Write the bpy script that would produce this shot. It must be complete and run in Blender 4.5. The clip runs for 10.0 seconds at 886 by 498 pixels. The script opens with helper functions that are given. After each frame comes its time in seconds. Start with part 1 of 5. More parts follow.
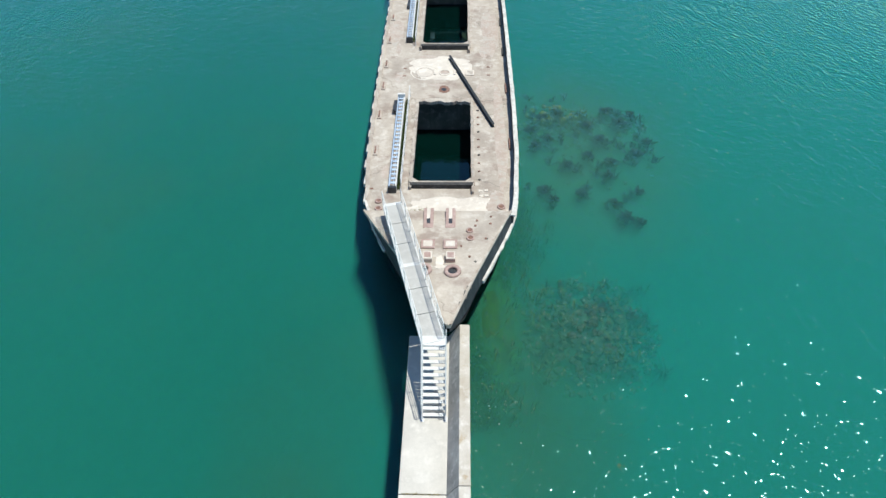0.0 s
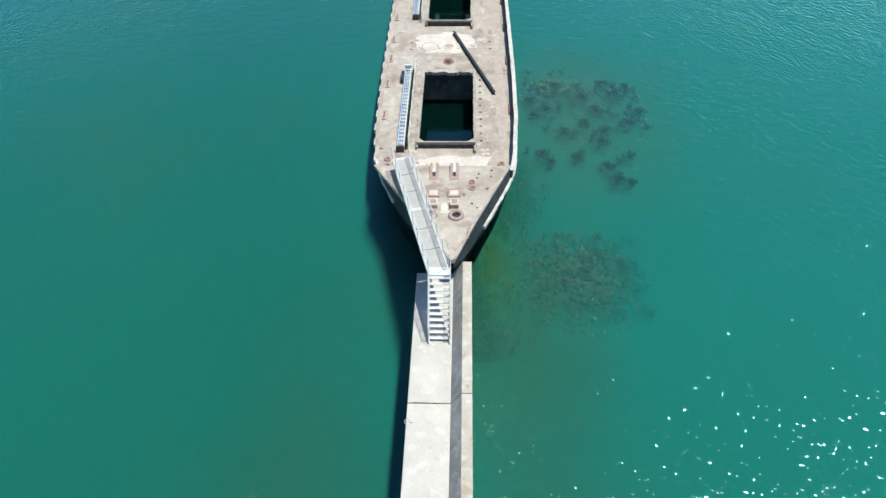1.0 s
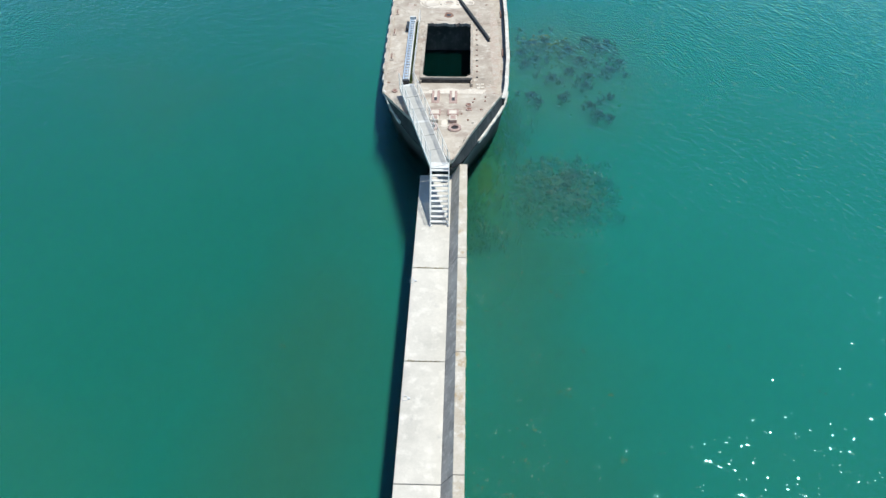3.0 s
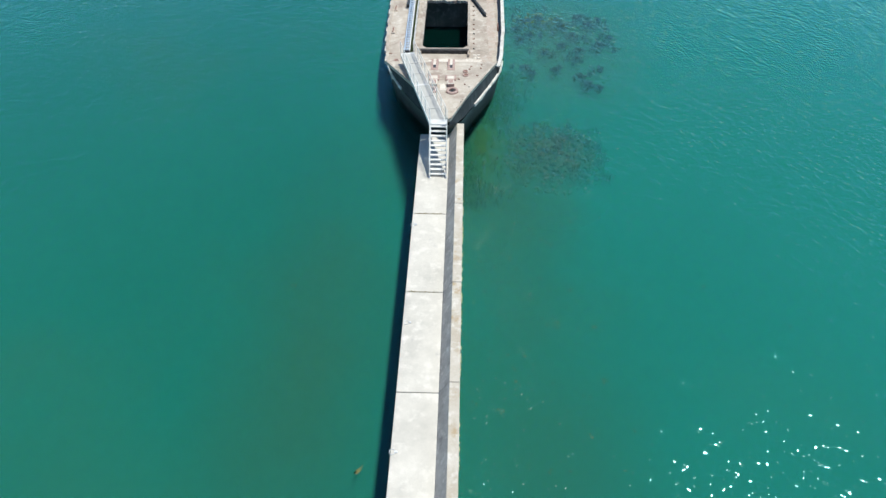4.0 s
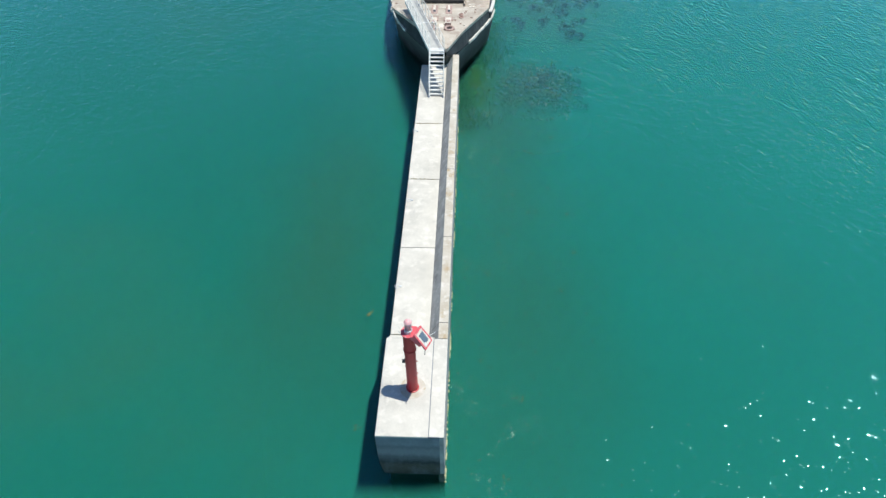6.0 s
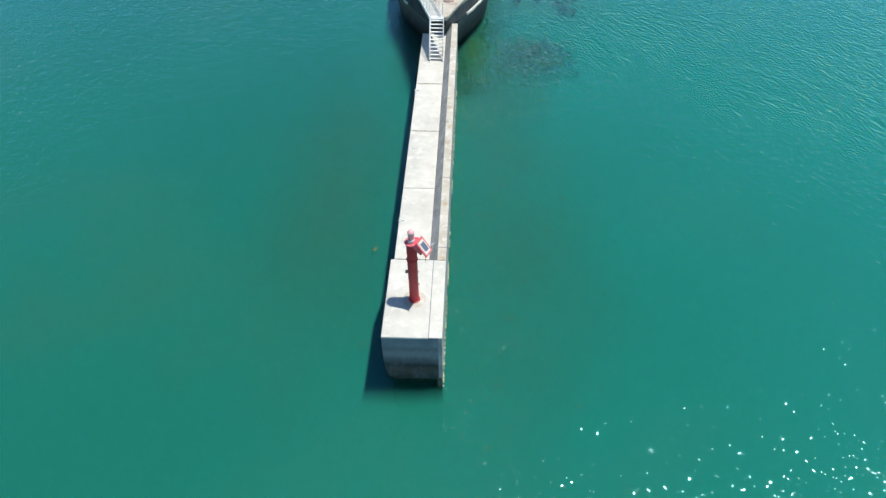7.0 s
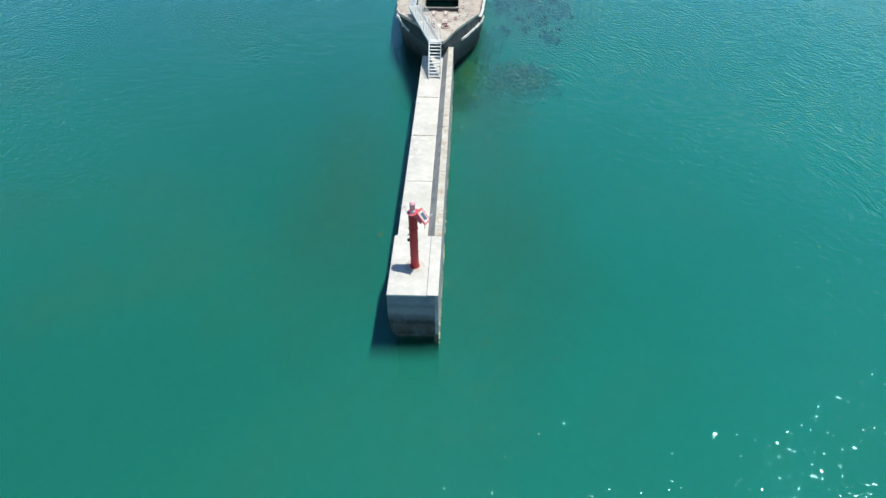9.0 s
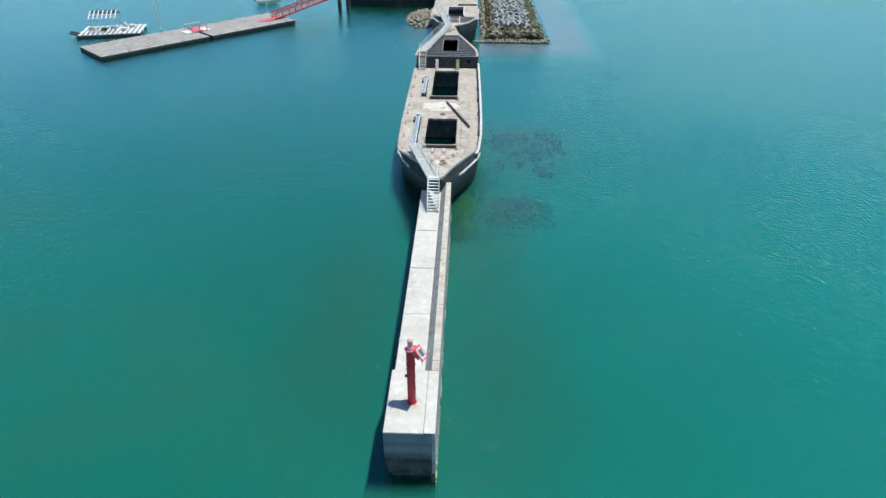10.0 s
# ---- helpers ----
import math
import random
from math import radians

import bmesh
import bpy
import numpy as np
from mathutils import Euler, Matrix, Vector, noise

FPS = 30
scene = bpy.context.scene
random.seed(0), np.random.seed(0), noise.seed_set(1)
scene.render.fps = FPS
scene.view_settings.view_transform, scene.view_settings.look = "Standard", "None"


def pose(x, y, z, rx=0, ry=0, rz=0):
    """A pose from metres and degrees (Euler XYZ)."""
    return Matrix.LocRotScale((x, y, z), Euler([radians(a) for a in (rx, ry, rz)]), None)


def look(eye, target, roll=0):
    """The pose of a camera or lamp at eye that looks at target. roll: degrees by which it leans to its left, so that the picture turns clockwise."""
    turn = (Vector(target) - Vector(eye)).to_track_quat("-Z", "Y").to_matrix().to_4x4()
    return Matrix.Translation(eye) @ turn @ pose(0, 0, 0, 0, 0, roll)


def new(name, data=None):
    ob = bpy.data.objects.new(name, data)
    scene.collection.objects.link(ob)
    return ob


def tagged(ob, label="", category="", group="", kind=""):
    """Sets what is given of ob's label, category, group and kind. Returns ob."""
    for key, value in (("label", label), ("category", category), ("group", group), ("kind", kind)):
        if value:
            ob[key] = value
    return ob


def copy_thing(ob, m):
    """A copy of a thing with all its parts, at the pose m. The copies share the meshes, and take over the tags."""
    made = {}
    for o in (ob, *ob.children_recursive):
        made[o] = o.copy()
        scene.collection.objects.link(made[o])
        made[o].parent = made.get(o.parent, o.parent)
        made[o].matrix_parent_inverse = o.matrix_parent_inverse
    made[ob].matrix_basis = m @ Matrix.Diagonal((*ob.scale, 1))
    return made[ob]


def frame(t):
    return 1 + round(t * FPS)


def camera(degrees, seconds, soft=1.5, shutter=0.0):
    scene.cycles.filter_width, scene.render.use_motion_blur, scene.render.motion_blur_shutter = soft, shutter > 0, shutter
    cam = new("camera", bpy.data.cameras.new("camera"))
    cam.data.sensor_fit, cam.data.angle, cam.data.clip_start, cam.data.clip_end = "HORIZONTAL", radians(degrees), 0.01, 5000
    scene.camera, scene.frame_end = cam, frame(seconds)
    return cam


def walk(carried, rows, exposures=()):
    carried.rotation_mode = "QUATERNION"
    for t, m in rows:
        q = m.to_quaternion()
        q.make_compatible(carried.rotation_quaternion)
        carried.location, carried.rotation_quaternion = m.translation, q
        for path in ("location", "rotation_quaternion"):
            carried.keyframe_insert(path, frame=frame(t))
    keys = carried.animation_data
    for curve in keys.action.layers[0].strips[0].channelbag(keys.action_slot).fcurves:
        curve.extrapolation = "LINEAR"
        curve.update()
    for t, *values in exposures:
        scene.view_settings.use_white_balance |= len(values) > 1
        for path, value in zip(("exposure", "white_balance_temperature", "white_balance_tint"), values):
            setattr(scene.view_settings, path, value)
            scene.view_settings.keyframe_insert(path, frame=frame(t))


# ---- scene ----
cam = camera(66.8, 10.0)
PATH = [
    (0, (2.501, 12.848, 30.066), (2.45, 14.259, 28.649), -1.1),
    (0.5, (2.473, 10.58, 30.31), (2.418, 11.988, 28.891), -1.1),
    (1, (2.559, 8.388, 30.244), (2.497, 9.799, 28.828), -1.4),
    (1.5, (2.624, 6.137, 30.265), (2.56, 7.55, 28.852), -1.3),
    (2, (2.676, 3.912, 30.297), (2.614, 5.328, 28.885), -1.1),
    (2.5, (2.702, 1.735, 30.076), (2.643, 3.157, 28.671), -0.8),
    (4, (2.919, -4.927, 30.196), (2.866, -3.508, 28.788), -0.5),
    (4.5, (3.368, -7.37, 30.228), (3.3, -5.948, 28.824), -1.0),
    (5, (3.59, -9.735, 30.37), (3.518, -8.314, 28.964), -1.1),
    (5.5, (3.708, -12.302, 30.594), (3.637, -10.883, 29.185), -1.1),
    (7, (4.045, -20.422, 30.52), (3.978, -19.0, 29.115), -0.7),
    (7.5, (4.191, -23.105, 30.591), (4.125, -21.678, 29.192), -0.7),
    (8, (4.338, -25.299, 30.954), (4.271, -23.873, 29.553), -0.6),
    (8.5, (4.312, -27.046, 31.398), (4.253, -25.597, 30.021), -0.6),
    (9, (4.436, -27.568, 31.97), (4.373, -26.066, 30.652), -0.3),
    (9.5, (4.521, -27.786, 32.559), (4.455, -26.191, 31.354), -0.3),
    (10, (4.482, -27.542, 33.254), (4.417, -25.832, 32.219), -0.0),
]
walk(cam, [(t, look(eye, target, roll)) for t, eye, target, roll in PATH], exposures=[(0.0, 0.5, 6250, 5), (5.0, 0.54, 6250, 5), (8.0, 0.6, 6250, 5), (9.5, 0.56, 6150, 5), (10.0, 0.48, 6050, 5)])

# ---------- light ----------
SUN_DIR = Vector((1.15, 0.22, 4.3)).normalized()
world = bpy.data.worlds.new("world")
scene.world = world
world.use_nodes = True
wn = world.node_tree
sky = wn.nodes.new("ShaderNodeTexSky")
sky.sky_type = "NISHITA"
sky.sun_disc = False
sky.air_density, sky.dust_density, sky.ozone_density = 1.2, 0.0, 7.0
sky.sun_elevation = math.asin(SUN_DIR.z)
sky.sun_rotation = math.atan2(SUN_DIR.x, SUN_DIR.y)
wn.links.new(sky.outputs[0], wn.nodes["Background"].inputs[0])
wn.nodes["Background"].inputs[1].default_value = 0.085
sun_data = bpy.data.lights.new("sun", "SUN")
sun_data.energy, sun_data.angle, sun_data.color = 3.85, radians(0.55), (1.0, 0.95, 0.865)
sun = new("sun", sun_data)
sun.matrix_world = look(SUN_DIR * 80, (0, 0, 0))


# ---------- materials ----------
def node_mat(name):
    m = bpy.data.materials.new(name)
    m.use_nodes = True
    return m, m.node_tree.nodes, m.node_tree.links, m.node_tree.nodes["Principled BSDF"]


def coords(n, l, spread=9.0):
    """Object coordinates, shifted for each object."""
    tc, oi, vm = n.new("ShaderNodeTexCoord"), n.new("ShaderNodeObjectInfo"), n.new("ShaderNodeVectorMath")
    vm.operation = "MULTIPLY_ADD"
    l.new(oi.outputs["Random"], vm.inputs[0])
    vm.inputs[1].default_value = (spread, spread * 1.7, spread * 0.6)
    l.new(tc.outputs["Object"], vm.inputs[2])
    return vm.outputs[0]


def noise_tex(n, l, vec, scale, detail=5.0, rough=0.6, stretch=None):
    if stretch:
        mp = n.new("ShaderNodeMapping")
        mp.inputs["Scale"].default_value = stretch
        l.new(vec, mp.inputs[0])
        vec = mp.outputs[0]
    t = n.new("ShaderNodeTexNoise")
    t.inputs["Scale"].default_value, t.inputs["Detail"].default_value, t.inputs["Roughness"].default_value = scale, detail, rough
    l.new(vec, t.inputs["Vector"])
    return t.outputs[0]


def ramp(n, l, fac, lo, hi, a=0.0, b=1.0):
    r = n.new("ShaderNodeMapRange")
    r.inputs[1].default_value, r.inputs[2].default_value, r.inputs[3].default_value, r.inputs[4].default_value = lo, hi, a, b
    l.new(fac, r.inputs[0])
    return r.outputs[0]


def mix(n, l, fac, a, b, kind="MIX"):
    m = n.new("ShaderNodeMix")
    m.data_type, m.blend_type = "RGBA", kind
    for sock, v in ((m.inputs[0], fac), (m.inputs[6], a), (m.inputs[7], b)):
        if isinstance(v, (int, float)):
            sock.default_value = v
        elif isinstance(v, tuple):
            sock.default_value = (*v, 1)
        else:
            l.new(v, sock)
    return m.outputs[2]


def bump(n, l, b, height, strength, dist):
    k = n.new("ShaderNodeBump")
    k.inputs["Strength"].default_value, k.inputs["Distance"].default_value = strength, dist
    l.new(height, k.inputs["Height"])
    l.new(k.outputs[0], b.inputs["Normal"])


def surface(name, base, dark, light, rough=0.85, metal=0.0, patch=0.7, grain=14.0, relief=0.01, stain=None, stain_scale=0.5,
            stain_from=0.56, cracks=None, stretch=None, spec=0.35, streak=None):
    """Patches between two tones, grain, a stain colour of its own, optional cracks and run-down streaks."""
    m, n, l, b = node_mat(name)
    v = coords(n, l)
    p = noise_tex(n, l, v, patch, 6, 0.65, stretch)
    col = mix(n, l, ramp(n, l, p, 0.35, 0.66), dark, base)
    p2 = noise_tex(n, l, v, patch * 3.1, 5, 0.6, stretch)
    col = mix(n, l, ramp(n, l, p2, 0.52, 0.75), col, light)
    g = noise_tex(n, l, v, grain, 4, 0.7, stretch)
    col = mix(n, l, 0.4, col, mix(n, l, g, (0.55, 0.55, 0.55), (1.4, 1.4, 1.4)), "MULTIPLY")
    if streak:
        sp = noise_tex(n, l, v, 2.2, 4, 0.6, (1, 1, 0.07))
        col = mix(n, l, ramp(n, l, sp, 0.5, 0.72, 0, 0.8), col, streak)
    if stain:
        sp = noise_tex(n, l, v, stain_scale, 7, 0.68)
        col = mix(n, l, ramp(n, l, sp, stain_from, stain_from + 0.1, 0, 0.75), col, stain)
    if cracks:
        vo = n.new("ShaderNodeTexVoronoi")
        vo.feature = "DISTANCE_TO_EDGE"
        vo.inputs["Scale"].default_value = cracks
        wob = n.new("ShaderNodeVectorMath")
        wob.operation = "MULTIPLY_ADD"
        wn_ = n.new("ShaderNodeTexNoise")
        wn_.inputs["Scale"].default_value = 1.3
        l.new(v, wn_.inputs["Vector"])
        l.new(wn_.outputs[1], wob.inputs[0])
        wob.inputs[1].default_value = (1.2, 1.2, 1.2)
        l.new(v, wob.inputs[2])
        l.new(wob.outputs[0], vo.inputs["Vector"])
        col = mix(n, l, ramp(n, l, vo.outputs[0], 0.0, 0.005, 0.45, 0.0), col, (0.1, 0.085, 0.07))
    l.new(col, b.inputs["Base Color"])
    l.new(ramp(n, l, p2, 0.3, 0.7, rough - 0.1, min(1, rough + 0.1)), b.inputs["Roughness"])
    b.inputs["Metallic"].default_value = metal
    b.inputs["Specular IOR Level"].default_value = spec
    if relief:
        h = n.new("ShaderNodeMath")
        h.operation = "MULTIPLY_ADD"
        l.new(p2, h.inputs[0])
        h.inputs[1].default_value = 2.0
        l.new(g, h.inputs[2])
        bump(n, l, b, h.outputs[0], 0.6, relief)
    return m


def tide_marked(name, upper, bands, rough=0.8):
    """Concrete with stains at tide heights: (height, colour) from the top down."""
    m, n, l, b = node_mat(name)
    v = n.new("ShaderNodeTexCoord").outputs["Object"]
    sep = n.new("ShaderNodeSeparateXYZ")
    l.new(v, sep.inputs[0])
    run = noise_tex(n, l, v, 3.2, 8, 0.8, (1, 1, 0.22))
    wob = n.new("ShaderNodeMath")
    wob.operation = "MULTIPLY_ADD"
    l.new(run, wob.inputs[0])
    wob.inputs[1].default_value = 0.9
    l.new(sep.outputs[2], wob.inputs[2])
    p = noise_tex(n, l, v, 0.8, 6, 0.65)
    col = mix(n, l, ramp(n, l, p, 0.35, 0.68), tuple(c * 0.7 for c in upper), tuple(c * 1.15 for c in upper))
    for h, c in bands:
        col = mix(n, l, ramp(n, l, wob.outputs[0], h + 0.45 - 0.16, h + 0.45 + 0.16, 0.9, 0.0), col, c)
    blotch = noise_tex(n, l, v, 1.1, 6, 0.7, (1, 1, 0.6))
    col = mix(n, l, ramp(n, l, blotch, 0.48, 0.7, 0.0, 0.6), col, tuple(c * 0.75 for c in upper))
    g = noise_tex(n, l, v, 9, 5, 0.7)
    col = mix(n, l, 0.6, col, mix(n, l, g, (0.5, 0.5, 0.5), (1.5, 1.5, 1.5)), "MULTIPLY")
    l.new(col, b.inputs["Base Color"])
    b.inputs["Roughness"].default_value = rough
    b.inputs["Specular IOR Level"].default_value = 0.35
    bump(n, l, b, g, 0.6, 0.03)
    return m


PALE = surface("jetty concrete", (0.56, 0.525, 0.465), (0.43, 0.405, 0.36), (0.63, 0.595, 0.535), patch=0.5, grain=22, relief=0.006, stain=(0.36, 0.34, 0.32), stain_scale=0.8, stain_from=0.62)
SLOPE = surface("grey stained parapet concrete", (0.34, 0.325, 0.305), (0.22, 0.21, 0.2), (0.46, 0.44, 0.41), patch=0.9, grain=18, relief=0.012, stain=(0.15, 0.145, 0.14), stain_scale=1.3, stain_from=0.58)
COPING = surface("parapet coping concrete", (0.5, 0.46, 0.4), (0.38, 0.33, 0.26), (0.6, 0.57, 0.52), patch=0.8, grain=16, relief=0.01, stain=(0.33, 0.24, 0.13), stain_scale=1.1, stain_from=0.57)
# upper tone holds the bluish skylit shade of the face; bands are tide marks
FACE = tide_marked("shade-blue jetty concrete with tide marks", (0.165, 0.185, 0.21), [(3.35, (0.1, 0.108, 0.118)), (3.1, (0.17, 0.18, 0.192)), (2.5, (0.075, 0.082, 0.09)), (2.05, (0.014, 0.016, 0.019)), (1.75, (0.05, 0.044, 0.036)), (1.05, (0.016, 0.015, 0.013))])
TIDE = surface("wet tidal concrete", (0.07, 0.07, 0.06), (0.035, 0.037, 0.033), (0.13, 0.12, 0.1), rough=0.5, patch=1.5, grain=12, relief=0.02)
BARNACLE = surface("barnacles", (0.5, 0.46, 0.3), (0.25, 0.23, 0.1), (0.65, 0.62, 0.5), patch=6, grain=30, relief=0)
DECK = surface("ship deck concrete", (0.45, 0.395, 0.33), (0.3, 0.255, 0.21), (0.55, 0.505, 0.44), patch=0.45, grain=7, relief=0.02, stain=(0.25, 0.19, 0.155), stain_scale=0.6, stain_from=0.535, cracks=0.09)
SAND = surface("pale washed concrete", (0.62, 0.56, 0.48), (0.5, 0.445, 0.38), (0.7, 0.65, 0.575), patch=0.8, grain=14, relief=0.01)
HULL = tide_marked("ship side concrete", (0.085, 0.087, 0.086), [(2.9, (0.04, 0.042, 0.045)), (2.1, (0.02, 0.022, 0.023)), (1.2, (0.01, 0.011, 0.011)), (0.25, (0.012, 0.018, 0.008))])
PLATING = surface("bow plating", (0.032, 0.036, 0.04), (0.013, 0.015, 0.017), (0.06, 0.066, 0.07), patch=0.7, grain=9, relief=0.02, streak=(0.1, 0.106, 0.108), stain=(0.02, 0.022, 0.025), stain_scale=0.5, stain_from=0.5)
EDGE = surface("worn white gunwale", (0.62, 0.6, 0.55), (0.38, 0.35, 0.31), (0.72, 0.7, 0.66), patch=1.4, grain=10, relief=0.015, stain=(0.16, 0.14, 0.12), stain_scale=1.2, stain_from=0.6)
# dark tone holds the shade on bulwark insides and coaming fronts
DARKIN = surface("shade-dark inner bulwark", (0.06, 0.058, 0.055), (0.03, 0.03, 0.03), (0.12, 0.11, 0.1), patch=1.0, grain=10, relief=0.02)
# base tone lowered to carry the shade inside the open holds
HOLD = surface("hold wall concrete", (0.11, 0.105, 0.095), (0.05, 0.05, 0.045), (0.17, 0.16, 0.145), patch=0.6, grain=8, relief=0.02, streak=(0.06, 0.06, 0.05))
RUST = surface("rusty red iron", (0.25, 0.14, 0.105), (0.14, 0.075, 0.055), (0.36, 0.25, 0.205), patch=2.5, grain=25, relief=0.008, stain=(0.1, 0.04, 0.025), stain_scale=3.0)
WASH = surface("rust-washed concrete", (0.43, 0.365, 0.31), (0.35, 0.28, 0.23), (0.5, 0.44, 0.39), patch=1.6, grain=14, relief=0.01, stain=(0.4, 0.37, 0.32), stain_scale=1.4, stain_from=0.5)
PINK = surface("pink washed concrete", (0.38, 0.27, 0.235), (0.29, 0.2, 0.17), (0.46, 0.37, 0.34), patch=2.0, grain=20, relief=0.008)
GALV = surface("galvanised steel", (0.6, 0.61, 0.62), (0.5, 0.51, 0.52), (0.7, 0.71, 0.72), rough=0.5, metal=0.35, patch=1.5, grain=30, relief=0.002)
PLATE = surface("grey chequer plate walkway", (0.46, 0.445, 0.41), (0.39, 0.375, 0.345), (0.52, 0.505, 0.47), rough=0.6, metal=0.15, patch=0.9, grain=45, relief=0.003)
WHITE = surface("white paint", (0.64, 0.64, 0.62), (0.52, 0.51, 0.48), (0.72, 0.72, 0.71), rough=0.5, patch=2.0, grain=20, relief=0.002)
BLUE = surface("pale blue paint", (0.42, 0.5, 0.6), (0.28, 0.36, 0.47), (0.6, 0.65, 0.7), rough=0.5, patch=1.5, grain=20, relief=0.002)
RED = surface("red beacon paint", (0.42, 0.014, 0.022), (0.33, 0.01, 0.016), (0.48, 0.026, 0.032), rough=0.42, patch=1.2, grain=20, relief=0.001, spec=0.5)
PINKRED = surface("sun-bleached red paint", (0.6, 0.1, 0.12), (0.52, 0.07, 0.09), (0.66, 0.2, 0.21), rough=0.45, patch=2, grain=20, relief=0.001)
PALEPINK = surface("bleached pink paint", (0.66, 0.36, 0.36), (0.58, 0.28, 0.29), (0.74, 0.48, 0.48), rough=0.5, patch=3, grain=20, relief=0)
BLACK = surface("dark painted steel", (0.035, 0.04, 0.045), (0.02, 0.022, 0.026), (0.07, 0.075, 0.08), rough=0.45, patch=2, grain=20, relief=0.003, spec=0.5)


def cell_material():
    m, n, l, b = node_mat("solar cells")
    b.inputs["Base Color"].default_value = (0.09, 0.12, 0.16, 1)
    b.inputs["Roughness"].default_value = 0.18
    b.inputs["Coat Weight"].default_value = 0.6
    return m


CELL = cell_material()


def glass_material():
    m, n, l, b = node_mat("lantern glass")
    b.inputs["Base Color"].default_value = (0.75, 0.35, 0.36, 1)
    b.inputs["Roughness"].default_value = 0.2
    b.inputs["Transmission Weight"].default_value = 0.35
    return m


LENS = glass_material()


def turbid(n, l, v, body, share, tint):
    """Scattered body colour with broad drifts; the rest of the light passes on downwards."""
    col = mix(n, l, ramp(n, l, noise_tex(n, l, v, 0.016, 4, 0.55), 0.35, 0.65), tuple(c * 0.9 for c in body), tuple(c * 1.08 for c in body))
    col = mix(n, l, ramp(n, l, noise_tex(n, l, v, 0.05, 4, 0.6), 0.5, 0.7, 0, 0.6), col, (body[0] * 2.2, body[1] * 0.93, body[2] * 0.78))
    # paler, bluer body colour on the open side, painting in more sky reflection
    sp = n.new("ShaderNodeSeparateXYZ")
    l.new(v, sp.inputs[0])
    sheen = n.new("ShaderNodeMath")
    sheen.operation = "MULTIPLY_ADD"
    l.new(noise_tex(n, l, v, 0.03, 3, 0.5), sheen.inputs[0])
    sheen.inputs[1].default_value = 30.0
    l.new(sp.outputs[0], sheen.inputs[2])
    col = mix(n, l, ramp(n, l, sheen.outputs[0], 5.0, 60.0, 0.0, 1.0), col, (body[0] * 1.2, body[1] * 1.32, body[2] * 1.5))
    # clouds of silt and algae in the water: (x, y, rx, ry, strength, colour)
    for x, y, rx, ry, most, tone in ((11.5, 55.0, 11.0, 15.0, 0.75, (3.6, 0.98, 0.8)), (6.5, 34.0, 6.5, 16.0, 0.6, (2.6, 0.72, 0.5)), (-5.5, 17.0, 6.5, 22.0, 0.6, (2.1, 0.74, 0.58)), (7.0, 12.0, 8.0, 22.0, 0.55, (1.9, 0.78, 0.66))):
        mp = n.new("ShaderNodeMapping")
        mp.vector_type = "TEXTURE"
        mp.inputs["Location"].default_value = (x, y, 0)
        mp.inputs["Scale"].default_value = (rx, ry, 1000)
        l.new(v, mp.inputs[0])
        ln = n.new("ShaderNodeVectorMath")
        ln.operation = "LENGTH"
        l.new(mp.outputs[0], ln.inputs[0])
        rag = n.new("ShaderNodeMath")
        rag.operation = "MULTIPLY_ADD"
        l.new(noise_tex(n, l, v, 0.13, 5, 0.6), rag.inputs[0])
        rag.inputs[1].default_value = 1.0
        l.new(ln.outputs["Value"], rag.inputs[2])
        col = mix(n, l, ramp(n, l, rag.outputs[0], 0.55, 1.5, most, 0.0), col, tuple(b_ * k_ for b_, k_ in zip(body, tone)))
    df, tr, m1 = n.new("ShaderNodeBsdfDiffuse"), n.new("ShaderNodeBsdfTransparent"), n.new("ShaderNodeMixShader")
    l.new(col, df.inputs[0])
    tr.inputs[0].default_value = (*tint, 1)
    m1.inputs[0].default_value = share
    l.new(df.outputs[0], m1.inputs[1])
    l.new(tr.outputs[0], m1.inputs[2])
    return m1.outputs[0]


